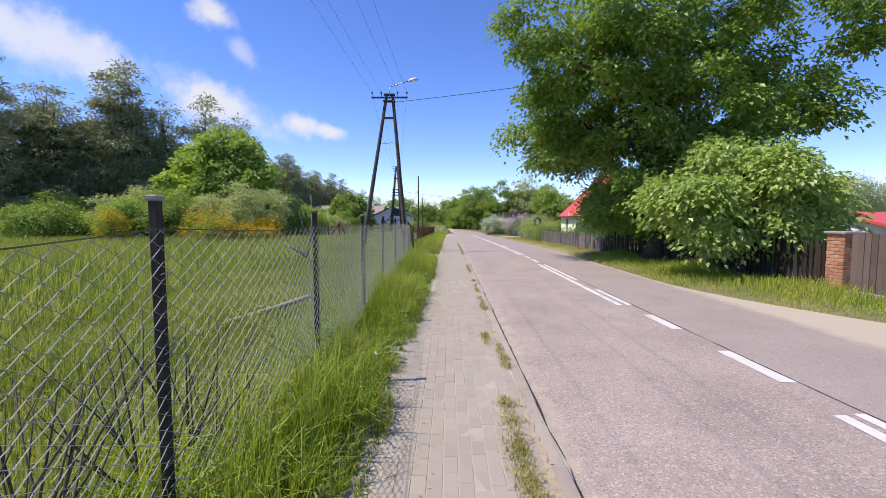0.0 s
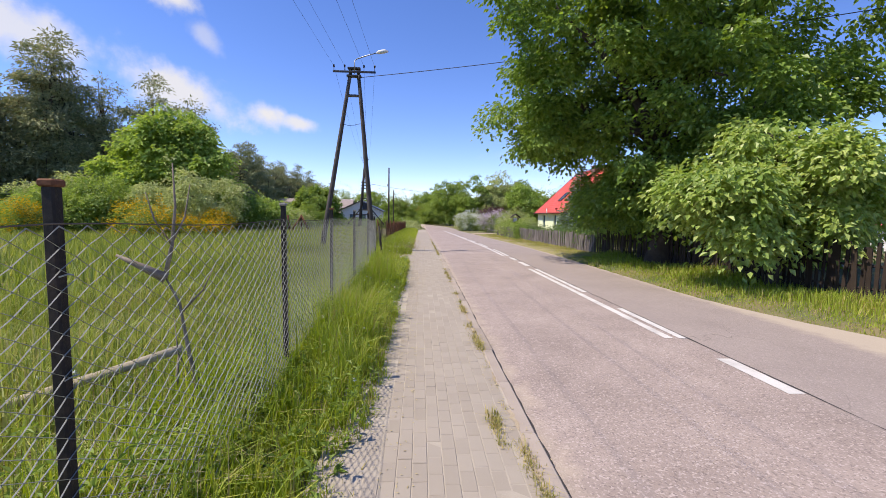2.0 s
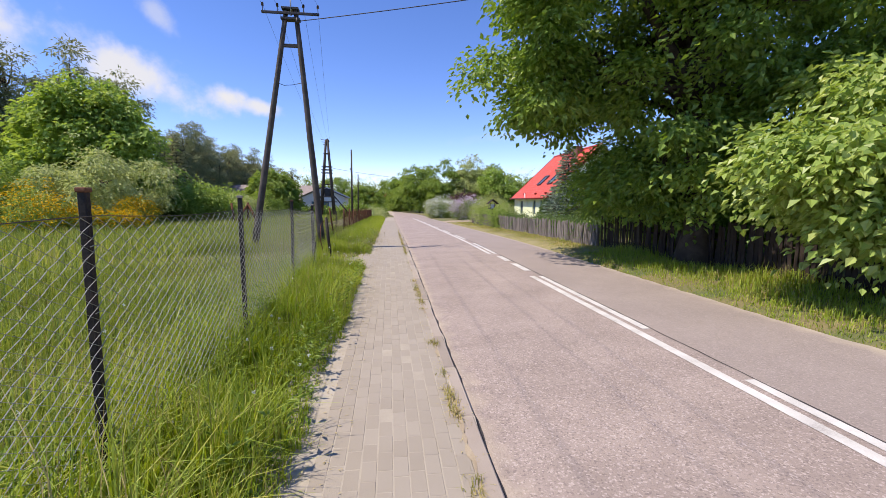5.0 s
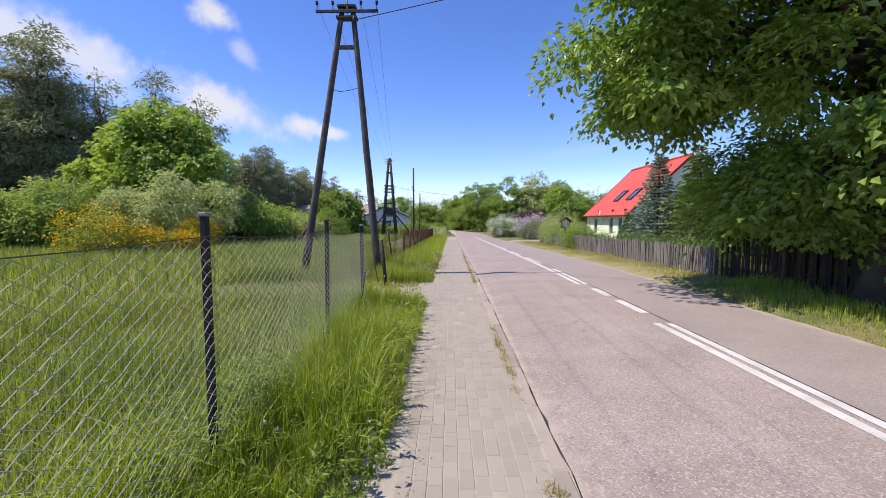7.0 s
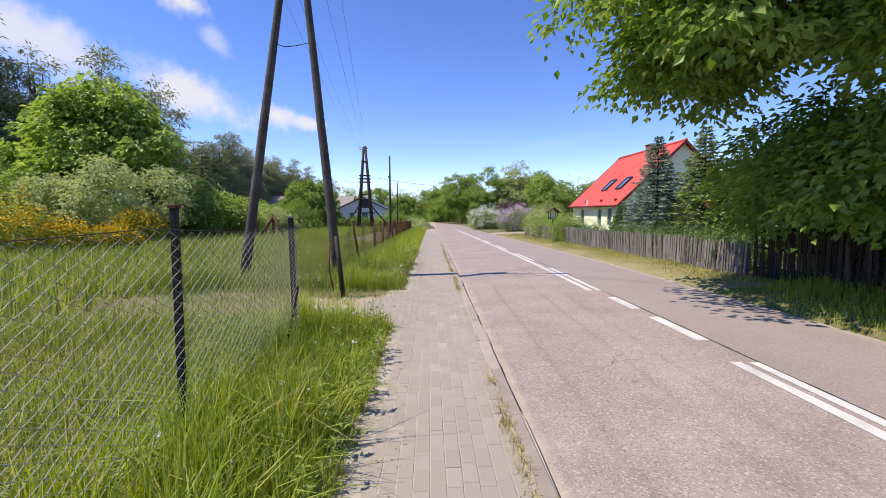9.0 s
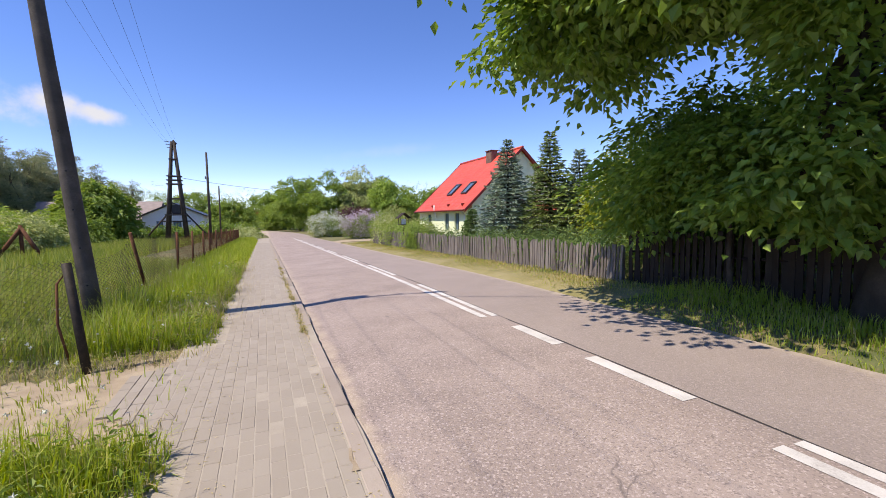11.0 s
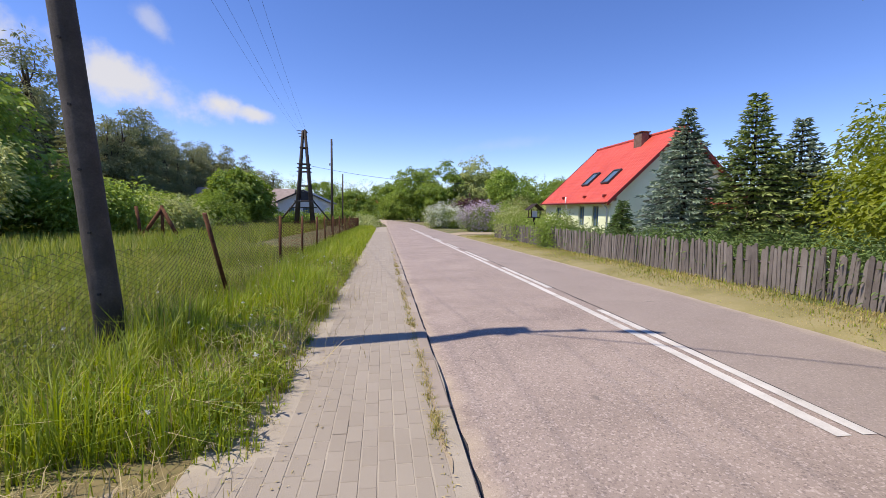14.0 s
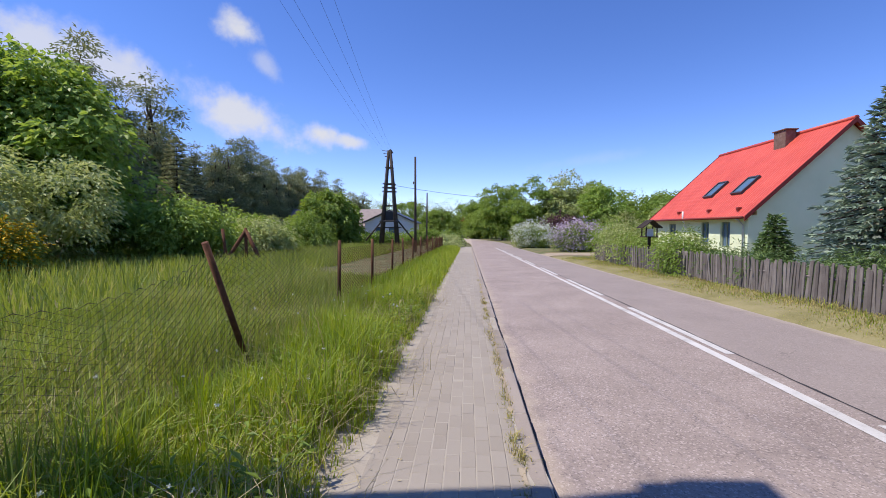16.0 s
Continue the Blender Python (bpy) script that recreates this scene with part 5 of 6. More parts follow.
        blobs = [(0, 0, h * 0.62, w, w, h * 0.34), (-w * 0.5, w * 0.3, h * 0.45, w * 0.7, w * 0.7, h * 0.28), (w * 0.5, -w * 0.3, h * 0.5, w * 0.7, w * 0.7, h * 0.3), (0, 0, h * 0.28, w * 0.9, w * 0.9, h * 0.22)]
        broadleaf("garden_tree", gpt(x, y), 0.1, h * 0.6, blobs, 760, 22, (0.15, 0.08), mat, 20 + i, "leafy garden tree behind the fence", group="garden trees", spray=0.26, clumps=90, clump_r=0.6)
    conifer("spruce_tree", gpt(10.95, 32.0), 5.1, 1.95, 31, "spruce_blue", "blue-grey spruce behind the picket fence", "garden spruces", whorls=30, per=12, density=85, leaf=(0.2, 0.068), power=1.05, droop=0.28)
    conifer("spruce_tree", gpt(12.3, 30.6), 5.3, 2.05, 32, "spruce_green", "yellowish-green spruce behind the picket fence", "garden spruces", whorls=31, per=12, density=85, leaf=(0.2, 0.068), power=1.05, droop=0.28)
    conifer("spruce_tree", gpt(13.7, 30.3), 4.5, 1.85, 33, "spruce_blue", "blue-grey spruce behind the picket fence", "garden spruces", whorls=27, per=12, density=80, leaf=(0.2, 0.068), power=1.05, droop=0.28)
    conifer("yew_bush", gpt(11.3, 36.5), 2.1, 0.75, 34, "juniper", "small dark green conifer by the house wall", "garden conifers", whorls=16, per=11, density=45, leaf=(0.18, 0.07))
    for i, (x, y, w, h) in enumerate(((8.6, 27.2, 1.0, 1.05), (8.8, 29.6, 1.2, 1.15), (8.6, 32.2, 1.1, 1.0), (8.8, 25.0, 1.1, 1.1), (8.6, 23.2, 0.9, 1.1), (8.5, 34.2, 0.9, 1.0))):
        broadleaf("juniper_bush", gpt(x, y), 0.03, 0.3, [(0, 0, h * 0.6, w * 0.7, w * 1.3, h * 0.5), (-0.2, w * 0.5, h * 0.7, w * 0.5, w * 0.7, h * 0.4)], 160, 22, (0.12, 0.03), "juniper", 40 + i, "low spreading juniper leaning on the picket fence", "shrub", "junipers", spray=0.2, stems=2, limb_cap=2)
    for i, (x, y, w, h, mat) in enumerate(((8.0, 36.3, 0.9, 1.7, "leaf_mid"), (8.7, 37.5, 0.9, 1.8, "leaf_willow"), (8.3, 41.0, 1.1, 1.9, "leaf_mid"), (8.4, 43.2, 1.3, 2.2, "leaf_willow"), (8.7, 45.6, 1.6, 2.6, "leaf_mid"), (10.2, 48.0, 1.8, 3.0, "leaf_willow"))):
        broadleaf("garden_shrub", gpt(x, y), 0.03, h * 0.5, [(0, 0, h * 0.55, w * 0.8, w, h * 0.4), (0.2, -0.4, h * 0.35, w * 0.7, w * 0.8, h * 0.3)], 190, 20, (0.12, 0.06), mat, 50 + i, "leafy shrub growing through the garden fence", "shrub", "garden shrubs", spray=0.24, stems=3, limb_cap=2)
    # lilacs
    for x, y, w, h, mat, lab, sd in ((9.9, 57.5, 1.9, 2.7, "lilac_flower", "lilac bush covered in pale violet blossom", 60), (7.6, 68.0, 1.9, 3.0, "white_flower", "bush covered in white blossom", 61)):
        bl = [(0, 0, h * 0.5, w, w * 0.9, h * 0.42), (-w * 0.4, 0.2, h * 0.4, w * 0.7, w * 0.7, h * 0.38), (w * 0.5, -0.2, h * 0.42, w * 0.7, w * 0.7, h * 0.36)]
        e = broadleaf("lilac_bush" if sd == 60 else "flowering_bush", gpt(x, y), 0.05, h * 0.5, bl, 330, 20, (0.17, 0.09), "leaf_mid", sd, lab, "shrub", spray=0.3, stems=3)
        link_mesh("blossom", crown_mesh("blossom", [(a, b, c + 0.08, d * 1.04, q * 1.04, s * 1.06) for a, b, c, d, q, s in bl], 420, 9, 0.17, 0.12, sd + 5, 0.14, 0.9, 0.0, inner=0.85), mat, e)
    # trees where the road turns
    far = ((6.5, 97, 11.0, 4.4, "leaf_mid"), (11.5, 92, 11.0, 4.0, "leaf_mid"), (16.0, 90, 12.0, 3.6, "leaf_willow"), (20.5, 95, 10.6, 4.2, "leaf_mid"), (18.5, 78, 8.8, 2.4, "leaf_maple"), (25, 82, 7.0, 3.4, "leaf_mid"), (30, 86, 8.2, 4.0, "leaf_mid"), (36, 90, 8.5, 4.5, "leaf_mid"), (13.2, 80, 4.2, 2.4, "plum"), (22.5, 66, 5.2, 2.6, "leaf_willow"), (1.0, 125, 9.0, 4.5, "leaf_mid"), (8, 128, 11, 5, "leaf_mid"), (-6, 118, 7.0, 4.0, "leaf_mid"), (-14, 125, 9.0, 5.0, "leaf_mid"), (3.8, 108, 8.0, 3.2, "leaf_mid"))
    for i, (x, y, h, w, mat) in enumerate(far):
        rs = np.random.RandomState(100 + i)
        bl = [(0, 0, h * 0.6, w * 0.8, w * 0.8, h * 0.36)] + [(w * 0.6 * math.cos(a), w * 0.6 * math.sin(a), h * rs.uniform(0.32, 0.72), w * 0.5, w * 0.5, h * 0.24) for a in (0.3, 1.6, 2.8, 4.1, 5.3)] + [(w * 0.8 * math.cos(a), w * 0.8 * math.sin(a), h * rs.uniform(0.18, 0.5), w * 0.36, w * 0.36, h * 0.15) for a in (0.9, 2.2, 3.4, 4.7, 5.9)] + [(0, 0, h * 0.25, w * 0.8, w * 0.8, h * 0.22)]
        broadleaf("roadside_tree", gpt(x, y), 0.16, h * 0.55, bl, 640, 22, (0.36, 0.22), mat, 100 + i, "leafy roadside tree far along the road", group="roadside trees", spray=0.3, limb_cap=3, rough=0.06, inner=0.75, clumps=95, clump_r=1.0)
    # meadow edge
    bl = [(0, 0, 6.6, 3.2, 3.2, 3.0), (-2.6, 0.5, 5.4, 2.6, 2.6, 2.4), (2.8, -0.4, 5.2, 2.6, 2.6, 2.2), (0.5, -1.6, 4.0, 3.0, 2.6, 2.2), (0.4, 0.4, 8.8, 1.9, 1.9, 1.6), (-3.4, -0.6, 3.0, 2.4, 2.2, 1.8), (3.6, 0.6, 3.2, 2.4, 2.2, 1.8), (1.6, -0.6, 7.6, 1.8, 1.8, 1.6)]
    broadleaf("maple_tree", gpt(-20.7, 40.3), 0.25, 5.5, bl, 1500, 24, (0.34, 0.23), "leaf_maple", 70, "broad bright green maple at the meadow's edge", spray=0.36, rough=0.16, inner=0.6, clumps=250, clump_r=0.8)
    shr = ((-16.8, 35.2, 5.9, 3.4, "leaf_willow"), (-21.5, 33.0, 4.4, 2.8, "leaf_mid"), (-24.5, 33.5, 3.4, 2.4, "leaf_maple"), (-14.4, 42.0, 3.9, 2.6, "leaf_maple"), (-26.5, 37.0, 5.0, 3.0, "leaf_willow"), (-13.4, 47.5, 2.7, 2.0, "leaf_willow"), (-16.2, 53.0, 3.4, 2.4, "leaf_mid"), (-18.0, 59.5, 3.6, 2.4, "leaf_willow"), (-29.0, 31.0, 3.2, 2.4, "leaf_mid"), (-13.6, 58.0, 3.4, 2.0, "leaf_mid"), (-31.5, 35.0, 4.2, 2.6, "leaf_mid"))
    for i, (x, y, h, w, mat) in enumerate(shr):
        rs = np.random.RandomState(200 + i)
        bl = [(0, 0, h * 0.55, w * 0.8, w * 0.8, h * 0.42)] + [(w * 0.65 * math.cos(a), w * 0.65 * math.sin(a), h * rs.uniform(0.25, 0.55), w * 0.5, w * 0.5, h * 0.28) for a in (0.3, 1.5, 2.9, 4.0, 5.2)]
        broadleaf("thicket_bush", gpt(x, y), 0.07, h * 0.5, bl, 640, 22, (0.2, 0.11), mat, 200 + i, "tall leafy bush at the meadow's edge", "bush", "meadow-edge bushes", spray=0.27, stems=3, limb_cap=4, rough=0.16, inner=0.5, clumps=150, clump_r=0.6)
    bl = [(0, 0, 3.8, 3.0, 3.0, 2.6), (-2.0, 0, 2.8, 2.2, 2.2, 1.9), (2.1, 0.3, 3.0, 2.2, 2.2, 2.0), (0.6, -0.8, 5.0, 2.2, 2.2, 1.6)]
    broadleaf("round_tree", gpt(-16.6, 71), 0.2, 3.6, bl, 620, 22, (0.4, 0.26), "leaf_mid", 75, "round-crowned dark green tree by the farm", spray=0.32, rough=0.1, inner=0.65, clumps=90, clump_r=0.8)
    for i, (x, y, h, w) in enumerate(((-15.3, 27.6, 2.35, 1.6), (-13.4, 28.2, 1.4, 0.8), (-12.1, 28.9, 1.2, 0.6), (-21.4, 27.4, 2.3, 0.8), (-13.6, 32.6, 2.0, 0.8))):
        bl = [(0, 0, h * 0.5, w * 0.9, w * 0.8, h * 0.42), (w * 0.4, 0.1, h * 0.4, w * 0.6, w * 0.6, h * 0.34)]
        e = broadleaf("broom_bush", gpt(x, y), 0.03, h * 0.4, bl, 160, 20, (0.16, 0.05), "leaf_mid", 80 + i, "broom bush in golden yellow flower", "bush", "flowering broom", spray=0.22, stems=3, limb_cap=2)
        link_mesh("blossom", crown_mesh("broom_blossom", [(a, b, c + 0.06, d * 1.05, q * 1.05, s * 1.06) for a, b, c, d, q, s in bl], 170, 14, 0.1, 0.065, 90 + i, 0.17, 0.8, 0.0, inner=0.8), "broom", e)
    # pine wood: three built, the rest copied
    kinds = []
    for v in range(3):
        h = (15.5, 14.0, 16.5)[v]
        rs = np.random.RandomState(300 + v)
        bl = [(rs.uniform(-0.5, 0.5), rs.uniform(-0.5, 0.5), h * 0.93, 1.0, 1.0, h * 0.07)]
        for k in range(15):
            f = 0.18 + 0.7 * k / 14
            a = k * 2.4 + rs.rand()
            R = 2.3 * (1.05 - f) ** 0.6 + 0.3
            bl.append((R * math.cos(a) * 0.8, R * math.sin(a) * 0.8, h * f, R * 0.75, R * 0.75, 0.85))
        kinds.append(broadleaf("pine_tree", gpt(*((-33, 46), (-37, 41), (-29, 52))[v]), 0.16, h * 0.84, bl, 720, 12, (0.36, 0.13), "pine", 300 + v, "tall dark pine in the wood", group="pine wood", spray=0.28, flat=0.6, droop=0.1, limb_cap=16, rough=0.15, clumps=130, clump_r=0.72))
    rs = np.random.RandomState(9)
    spots = []
    for k in range(84):
        f = k / 84
        x = float(np.interp(f, (0, 0.35, 1), (-52, -29, -25))) + rs.uniform(-5, 1.5) * (1.6 if f < 0.4 else 1.0)
        y = float(np.interp(f, (0, 0.35, 1), (26, 46, 125))) + rs.uniform(-2, 5)
        spots.append((x, y, rs.uniform(0.8, 1.08) if f < 0.45 else rs.uniform(0.55, 0.85)))
    for k in range(34):
        spots.append((rs.uniform(-33, -26), rs.uniform(50, 118), rs.uniform(0.55, 0.82)))
    for x, y, s in spots:
        ob = copy_thing(kinds[rs.randint(3)], Matrix.Translation(gpt(x, y)) @ Matrix.Rotation(rs.rand() * 6.28, 4, "Z") @ Matrix.Scale(s, 4))
    conifer("fir_tree", gpt(-17.6, 46.5), 7.4, 2.0, 35, "pine", "dark pointed conifer among the bushes", "meadow conifers", whorls=26, per=11, density=60, leaf=(0.26, 0.08))
    conifer("fir_tree", gpt(-24.0, 58.0), 8.6, 2.2, 36, "pine", "dark pointed conifer among the bushes", "meadow conifers", whorls=26, per=11, density=60, leaf=(0.26, 0.08))


build_trees()


def hedge(name, x0, x1, y0, y1, h, mat, seed, label, n=500):
    bl = []
    k = max(2, int(max(x1 - x0, y1 - y0) / 1.6))
    for i in range(k):
        f = (i + 0.5) / k
        bl.append((x0 + (x1 - x0) * f, y0 + (y1 - y0) * f, h * 0.5, max(1.0, (x1 - x0) / k), max(0.8, (y1 - y0) / k), h * 0.55))
    cx, cy = (x0 + x1) / 2, (y0 + y1) / 2
    g = float(ground_z(cx, cy))
    ob = link_mesh(name, crown_mesh(name, [(a - cx, b - cy, c, d, e, f) for a, b, c, d, e, f in bl], n, 16, 0.3, 0.17, seed, 0.4, 0.6), mat, loc=(cx, cy, g))
    return tagged(ob, label, "hedge")


hedge("hedge", -18, -7, 76, 77, 1.5, "leaf_dark", 401, "clipped dark green hedge before the farm")
hedge("hedge", -6.5, -1.2, 73, 75, 1.9, "leaf_mid", 402, "leafy hedge at the end of the fence", 350)
hedge("hedge", -2.3, -1.3, 64, 71, 1.15, "leaf_willow", 403, "low pale green hedge beside the pavement", 240)
hedge("woodland", -70, -30, 130, 190, 13, "leaf_mid", 404, "far woodland behind the meadow", 2600)
hedge("woodland", 20, 120, 150, 150, 12, "leaf_mid", 405, "far woodland beyond the village", 2600)
hedge("woodland", -30, 25, 165, 175, 11, "leaf_mid", 406, "far woodland at the end of the road", 2400)
hedge("woodland", 66, 130, 85, 112, 9, "leaf_willow", 407, "sunlit woodland on the rise", 3000)


# ---- grasses and weeds ----
def scatter(n, x0, x1, y0, y1, seed):
    r = np.random.RandomState(seed)
    return x0 + (x1 - x0) * r.rand(n), y0 + (y1 - y0) * r.rand(n), r


def edge_x(y):
    """Ragged edge of the grass along the pavement."""
    line = np.interp(y, (-3, 2.7, 5.6, 8, 12.5, 17, 20.5, 22, 24, 27, 35), (-0.33, -0.32, -0.24, -0.18, -0.14, -0.13, -0.18, -0.23, -0.25, -0.2, -0.16))
    return line + 0.035 * np.sin(y * 2.1) + 0.03 * np.sin(y * 5.3 + 1) + 0.022 * np.sin(y * 11.7)


def drive_mask(x, y, r):
    """Thins the grass out on the sandy drive."""
    d = np.abs(y - 19.1 + 0.2 * np.sin(x * 2)) + 0.12 * r.normal(size=len(x))
    return (d > 1.25) | ((r.rand(len(x)) < np.where(x < -2.0, 0.3, np.where(x < -1.1, 0.12, 0.02))))


def build_grass():
    X, Y, r = scatter(150000, -1.75, 0.0, -2.5, 30, 501)
    # drawn together into tussocks
    cx, cy = np.round(X / 0.17) * 0.17 + 0.05 * np.sin(Y * 9), np.round(Y / 0.17) * 0.17 + 0.05 * np.sin(X * 11)
    pull = r.uniform(0, 0.6, len(X))
    X, Y = X + (cx - X) * pull, Y + (cy - Y) * pull
    k = (X < edge_x(Y) - np.abs(r.normal(size=len(X))) * 0.05) & drive_mask(X, Y, r)
    X, Y = X[k], Y[k]
    near = np.clip((edge_x(Y) - X) / 0.45, 0.22, 1) * np.where(np.abs(Y - 19.1) < 1.35, 0.3, 1)
    patch = 0.75 + 0.35 * lump(X * 1.3, Y * 0.9)
    H = (0.22 + 0.52 * r.rand(len(X)) ** 1.2) * near * patch * (0.8 + 0.4 * np.sin(cx[k] * 37 + cy[k] * 23))
    dry = r.rand(len(X)) < 0.07 + 0.18 * (near < 0.5)
    blades("verge_grass", X[~dry], Y[~dry], H[~dry], 0.006 + 0.007 * r.rand((~dry).sum()), "grass", 1, "tall fresh green grass along the fence", 0.5)
    blades("dry_verge_grass", X[dry], Y[dry], H[dry] * 1.1, 0.004 + 0.005 * r.rand(dry.sum()), "dry_grass", 21, "dry stalks among the tall green grass", 0.5)
    X, Y, r = scatter(32000, -2.0, 0.0, 30, 64, 502)
    k = X < edge_x(Y)
    X, Y = X[k], Y[k]
    near = np.clip((edge_x(Y) - X) / 0.5, 0.25, 1)
    blades("verge_grass", X, Y, (0.2 + 0.35 * r.rand(len(X))) * near, 0.014 + 0.012 * r.rand(len(X)), "grass", 2, "tall green grass along the rusty fence", 0.4)
    X, Y, r = scatter(95000, -6.0, -1.4, -2, 34, 503)
    k = drive_mask(X, Y, r)
    X, Y = X[k], Y[k]
    H = (0.25 + 0.4 * r.rand(len(X))) * (0.8 + 0.35 * lump(X * 0.9, Y * 0.8)) * np.where(np.abs(Y - 19.1) < 1.35, 0.35, 1)
    dry = r.rand(len(X)) < 0.05
    blades("meadow_grass", X[~dry], Y[~dry], H[~dry], 0.007 + 0.009 * r.rand((~dry).sum()), "meadow", 3, "tall meadow grass behind the wire fence", 0.45)
    blades("dry_meadow_grass", X[dry], Y[dry], H[dry] * 1.15, 0.004 + 0.005 * r.rand(dry.sum()), "dry_grass", 23, "dry seed stalks in the meadow", 0.35)
    X, Y, r = scatter(120000, -34, -5.5, -2, 66, 504)
    blades("meadow_grass", X, Y, 0.3 + 0.35 * r.rand(len(X)), 0.03 + 0.03 * r.rand(len(X)), "meadow", 4, "wide meadow of tall grass", 0.4, two=False)
    # opposite verge
    X, Y, r = scatter(75000, 5.8, 8.8, 1, 48, 505)
    k = X > road_edge(Y) - 0.02 + 0.12 * np.sin(Y * 1.9) + 0.07 * np.sin(Y * 4.7) + np.abs(r.normal(size=len(X))) * 0.06
    X, Y = X[k], Y[k]
    tall = np.clip((X - road_edge(Y)) / 1.3, 0.3, 1) * np.where(Y < 20.5, 1.15, 0.55)
    H = (0.07 + 0.22 * r.rand(len(X))) * tall * (0.8 + 0.4 * lump(X, Y))
    green = r.rand(len(X)) < np.where(Y < 20.5, 0.8, 0.16)
    blades("verge_grass", X[green], Y[green], H[green] * 1.2, 0.009 + 0.008 * r.rand(green.sum()), "grass", 5, "green grass below the roadside trees", 0.5)
    blades("dry_verge_grass", X[~green], Y[~green], H[~green], 0.009 + 0.008 * r.rand((~green).sum()), "dry_grass", 6, "short dry straw-coloured verge grass", 0.8)
    # dry fringe on the pavement's edge and on the drive
    X, Y, r = scatter(16000, -0.75, 0.05, -2, 45, 507)
    k = np.abs(X - edge_x(Y)) < 0.13 * np.abs(r.normal(size=len(X)))
    X, Y = X[k], Y[k]
    blades("dry_verge_grass", X, Y, 0.03 + 0.1 * r.rand(len(X)), 0.006 + 0.006 * r.rand(len(X)), "dry_grass", 7, "dry grass fringe on the pavement's edge", 0.9)
    # tufts in the kerb joint
    r = np.random.RandomState(508)
    pos = [((0.66 if 2.3 < y < 4.2 or 5.8 < y < 6.4 else 0.8) + r.normal() * 0.012, y) for y in np.concatenate([r.uniform(-1, 34, 45), r.uniform(2.5, 4.0, 60), r.uniform(4.9, 6.3, 34), r.uniform(8, 9.2, 22), r.uniform(9.9, 10.5, 14), r.uniform(13.6, 15.8, 20), r.uniform(20.5, 24.5, 30), r.uniform(24.5, 30, 30)])]
    X, Y, H = [], [], []
    for x, y in pos:
        n = r.randint(10, 46)
        X.append(x + r.normal(size=n) * (0.045 if 2.4 < y < 4.1 else 0.025))
        Y.append(y + r.normal(size=n) * 0.06)
        H.append(r.uniform(0.015, 0.075) * (0.5 + r.rand(n)))
    X, Y, H = map(np.concatenate, (X, Y, H))
    blades("kerb_tufts", X, Y, H, 0.004 + 0.004 * r.rand(len(X)), "dry_grass", 8, "yellowing grass tufts growing in the kerb joint", 0.9, zf=lambda x, y: gz(y) + 0.045)
    # broad-leaved weeds
    r = np.random.RandomState(510)
    P, D, U, S = [], [], [], []
    for k in range(1200):
        y = r.uniform(-1, 30)
        x = float(edge_x(y)) - abs(r.normal()) * 0.5 - 0.17
        if abs(y - 19.1) < 1.45:
            continue
        n = r.randint(6, 16)
        a = r.rand(n) * 6.28
        h = r.uniform(0.0, 0.45) * r.rand(n)
        P.append(np.stack([np.full(n, x), np.full(n, y), np.full(n, float(ground_z(x, y))) + h], 1))
        D.append(np.stack([np.cos(a), np.sin(a), r.uniform(0.05, 0.8, n)], 1))
        U.append(np.tile([0, 0, 1.0], (n, 1)) + r.normal(size=(n, 3)) * 0.15)
        S.append(r.uniform(0.035, 0.095, n))
    P, D, U, S = map(np.concatenate, (P, D, U, S))
    ob = link_mesh("weeds", np_mesh("weeds", *leaves(P, D, U, S, S * 0.35)), "weed")
    tagged(ob, "broad-leaved weeds among the grass", "weeds", kind="stuff")
    # rank growth along the foot of the wire
    r = np.random.RandomState(512)
    P, D, U, S = [], [], [], []
    for k in range(1500):
        y = r.uniform(-0.5, 16.8)
        x = float(np.interp(y, (0, 17), (-1.06, -1.4))) - abs(r.normal()) * 0.4 + 0.12
        n = r.randint(10, 22)
        a = r.rand(n) * 6.28
        top = r.uniform(0.25, 0.75) * (0.7 + 0.3 * math.sin(y * 1.7))
        h = top * r.rand(n)
        P.append(np.stack([x + r.normal(size=n) * 0.025, y + r.normal(size=n) * 0.025, float(ground_z(x, y)) + h], 1))
        D.append(np.stack([np.cos(a), np.sin(a), r.uniform(-0.2, 0.9, n)], 1))
        U.append(np.tile([0, 0, 1.0], (n, 1)) + r.normal(size=(n, 3)) * 0.3)
        S.append(r.uniform(0.03, 0.085, n))
    P, D, U, S = map(np.concatenate, (P, D, U, S))
    ob = link_mesh("fence_weeds", np_mesh("fence_weeds", *leaves(P, D, U, S, S * 0.28)), "weed")
    tagged(ob, "rank dark green weeds along the foot of the wire fence", "weeds", kind="stuff")
    # seed heads and small flowers in the grass
    r = np.random.RandomState(515)
    P, D, U, S = [], [], [], []
    for k in range(150):
        y = r.uniform(1, 30)
        x = float(edge_x(y)) - r.uniform(0.2, 3.0)
        n = 14
        d = r.normal(size=(n, 3))
        c = np.array([x, y, float(ground_z(x, y)) + r.uniform(0.25, 0.48)])
        P.append(np.tile(c, (n, 1)))
        D.append(d)
        U.append(r.normal(size=(n, 3)))
        S.append(np.full(n, r.uniform(0.012, 0.026)))
    P, D, U, S = map(np.concatenate, (P, D, U, S))
    ob = link_mesh("wild_flowers", np_mesh("wild_flowers", *leaves(P, D, U, S, S * 0.4)), "white_flower")
    tagged(ob, "white seed heads and small flowers in the grass", "flowers", kind="stuff")
    # fine crumbs and dead stalks strewn on the pavement and road edge
    r = np.random.RandomState(511)
    n = 2600
    X = np.concatenate([0.81 + r.normal(size=n // 2) * 0.06, r.uniform(-0.25, 0.05, n // 2)])
    Y = r.uniform(-1, 34, n)
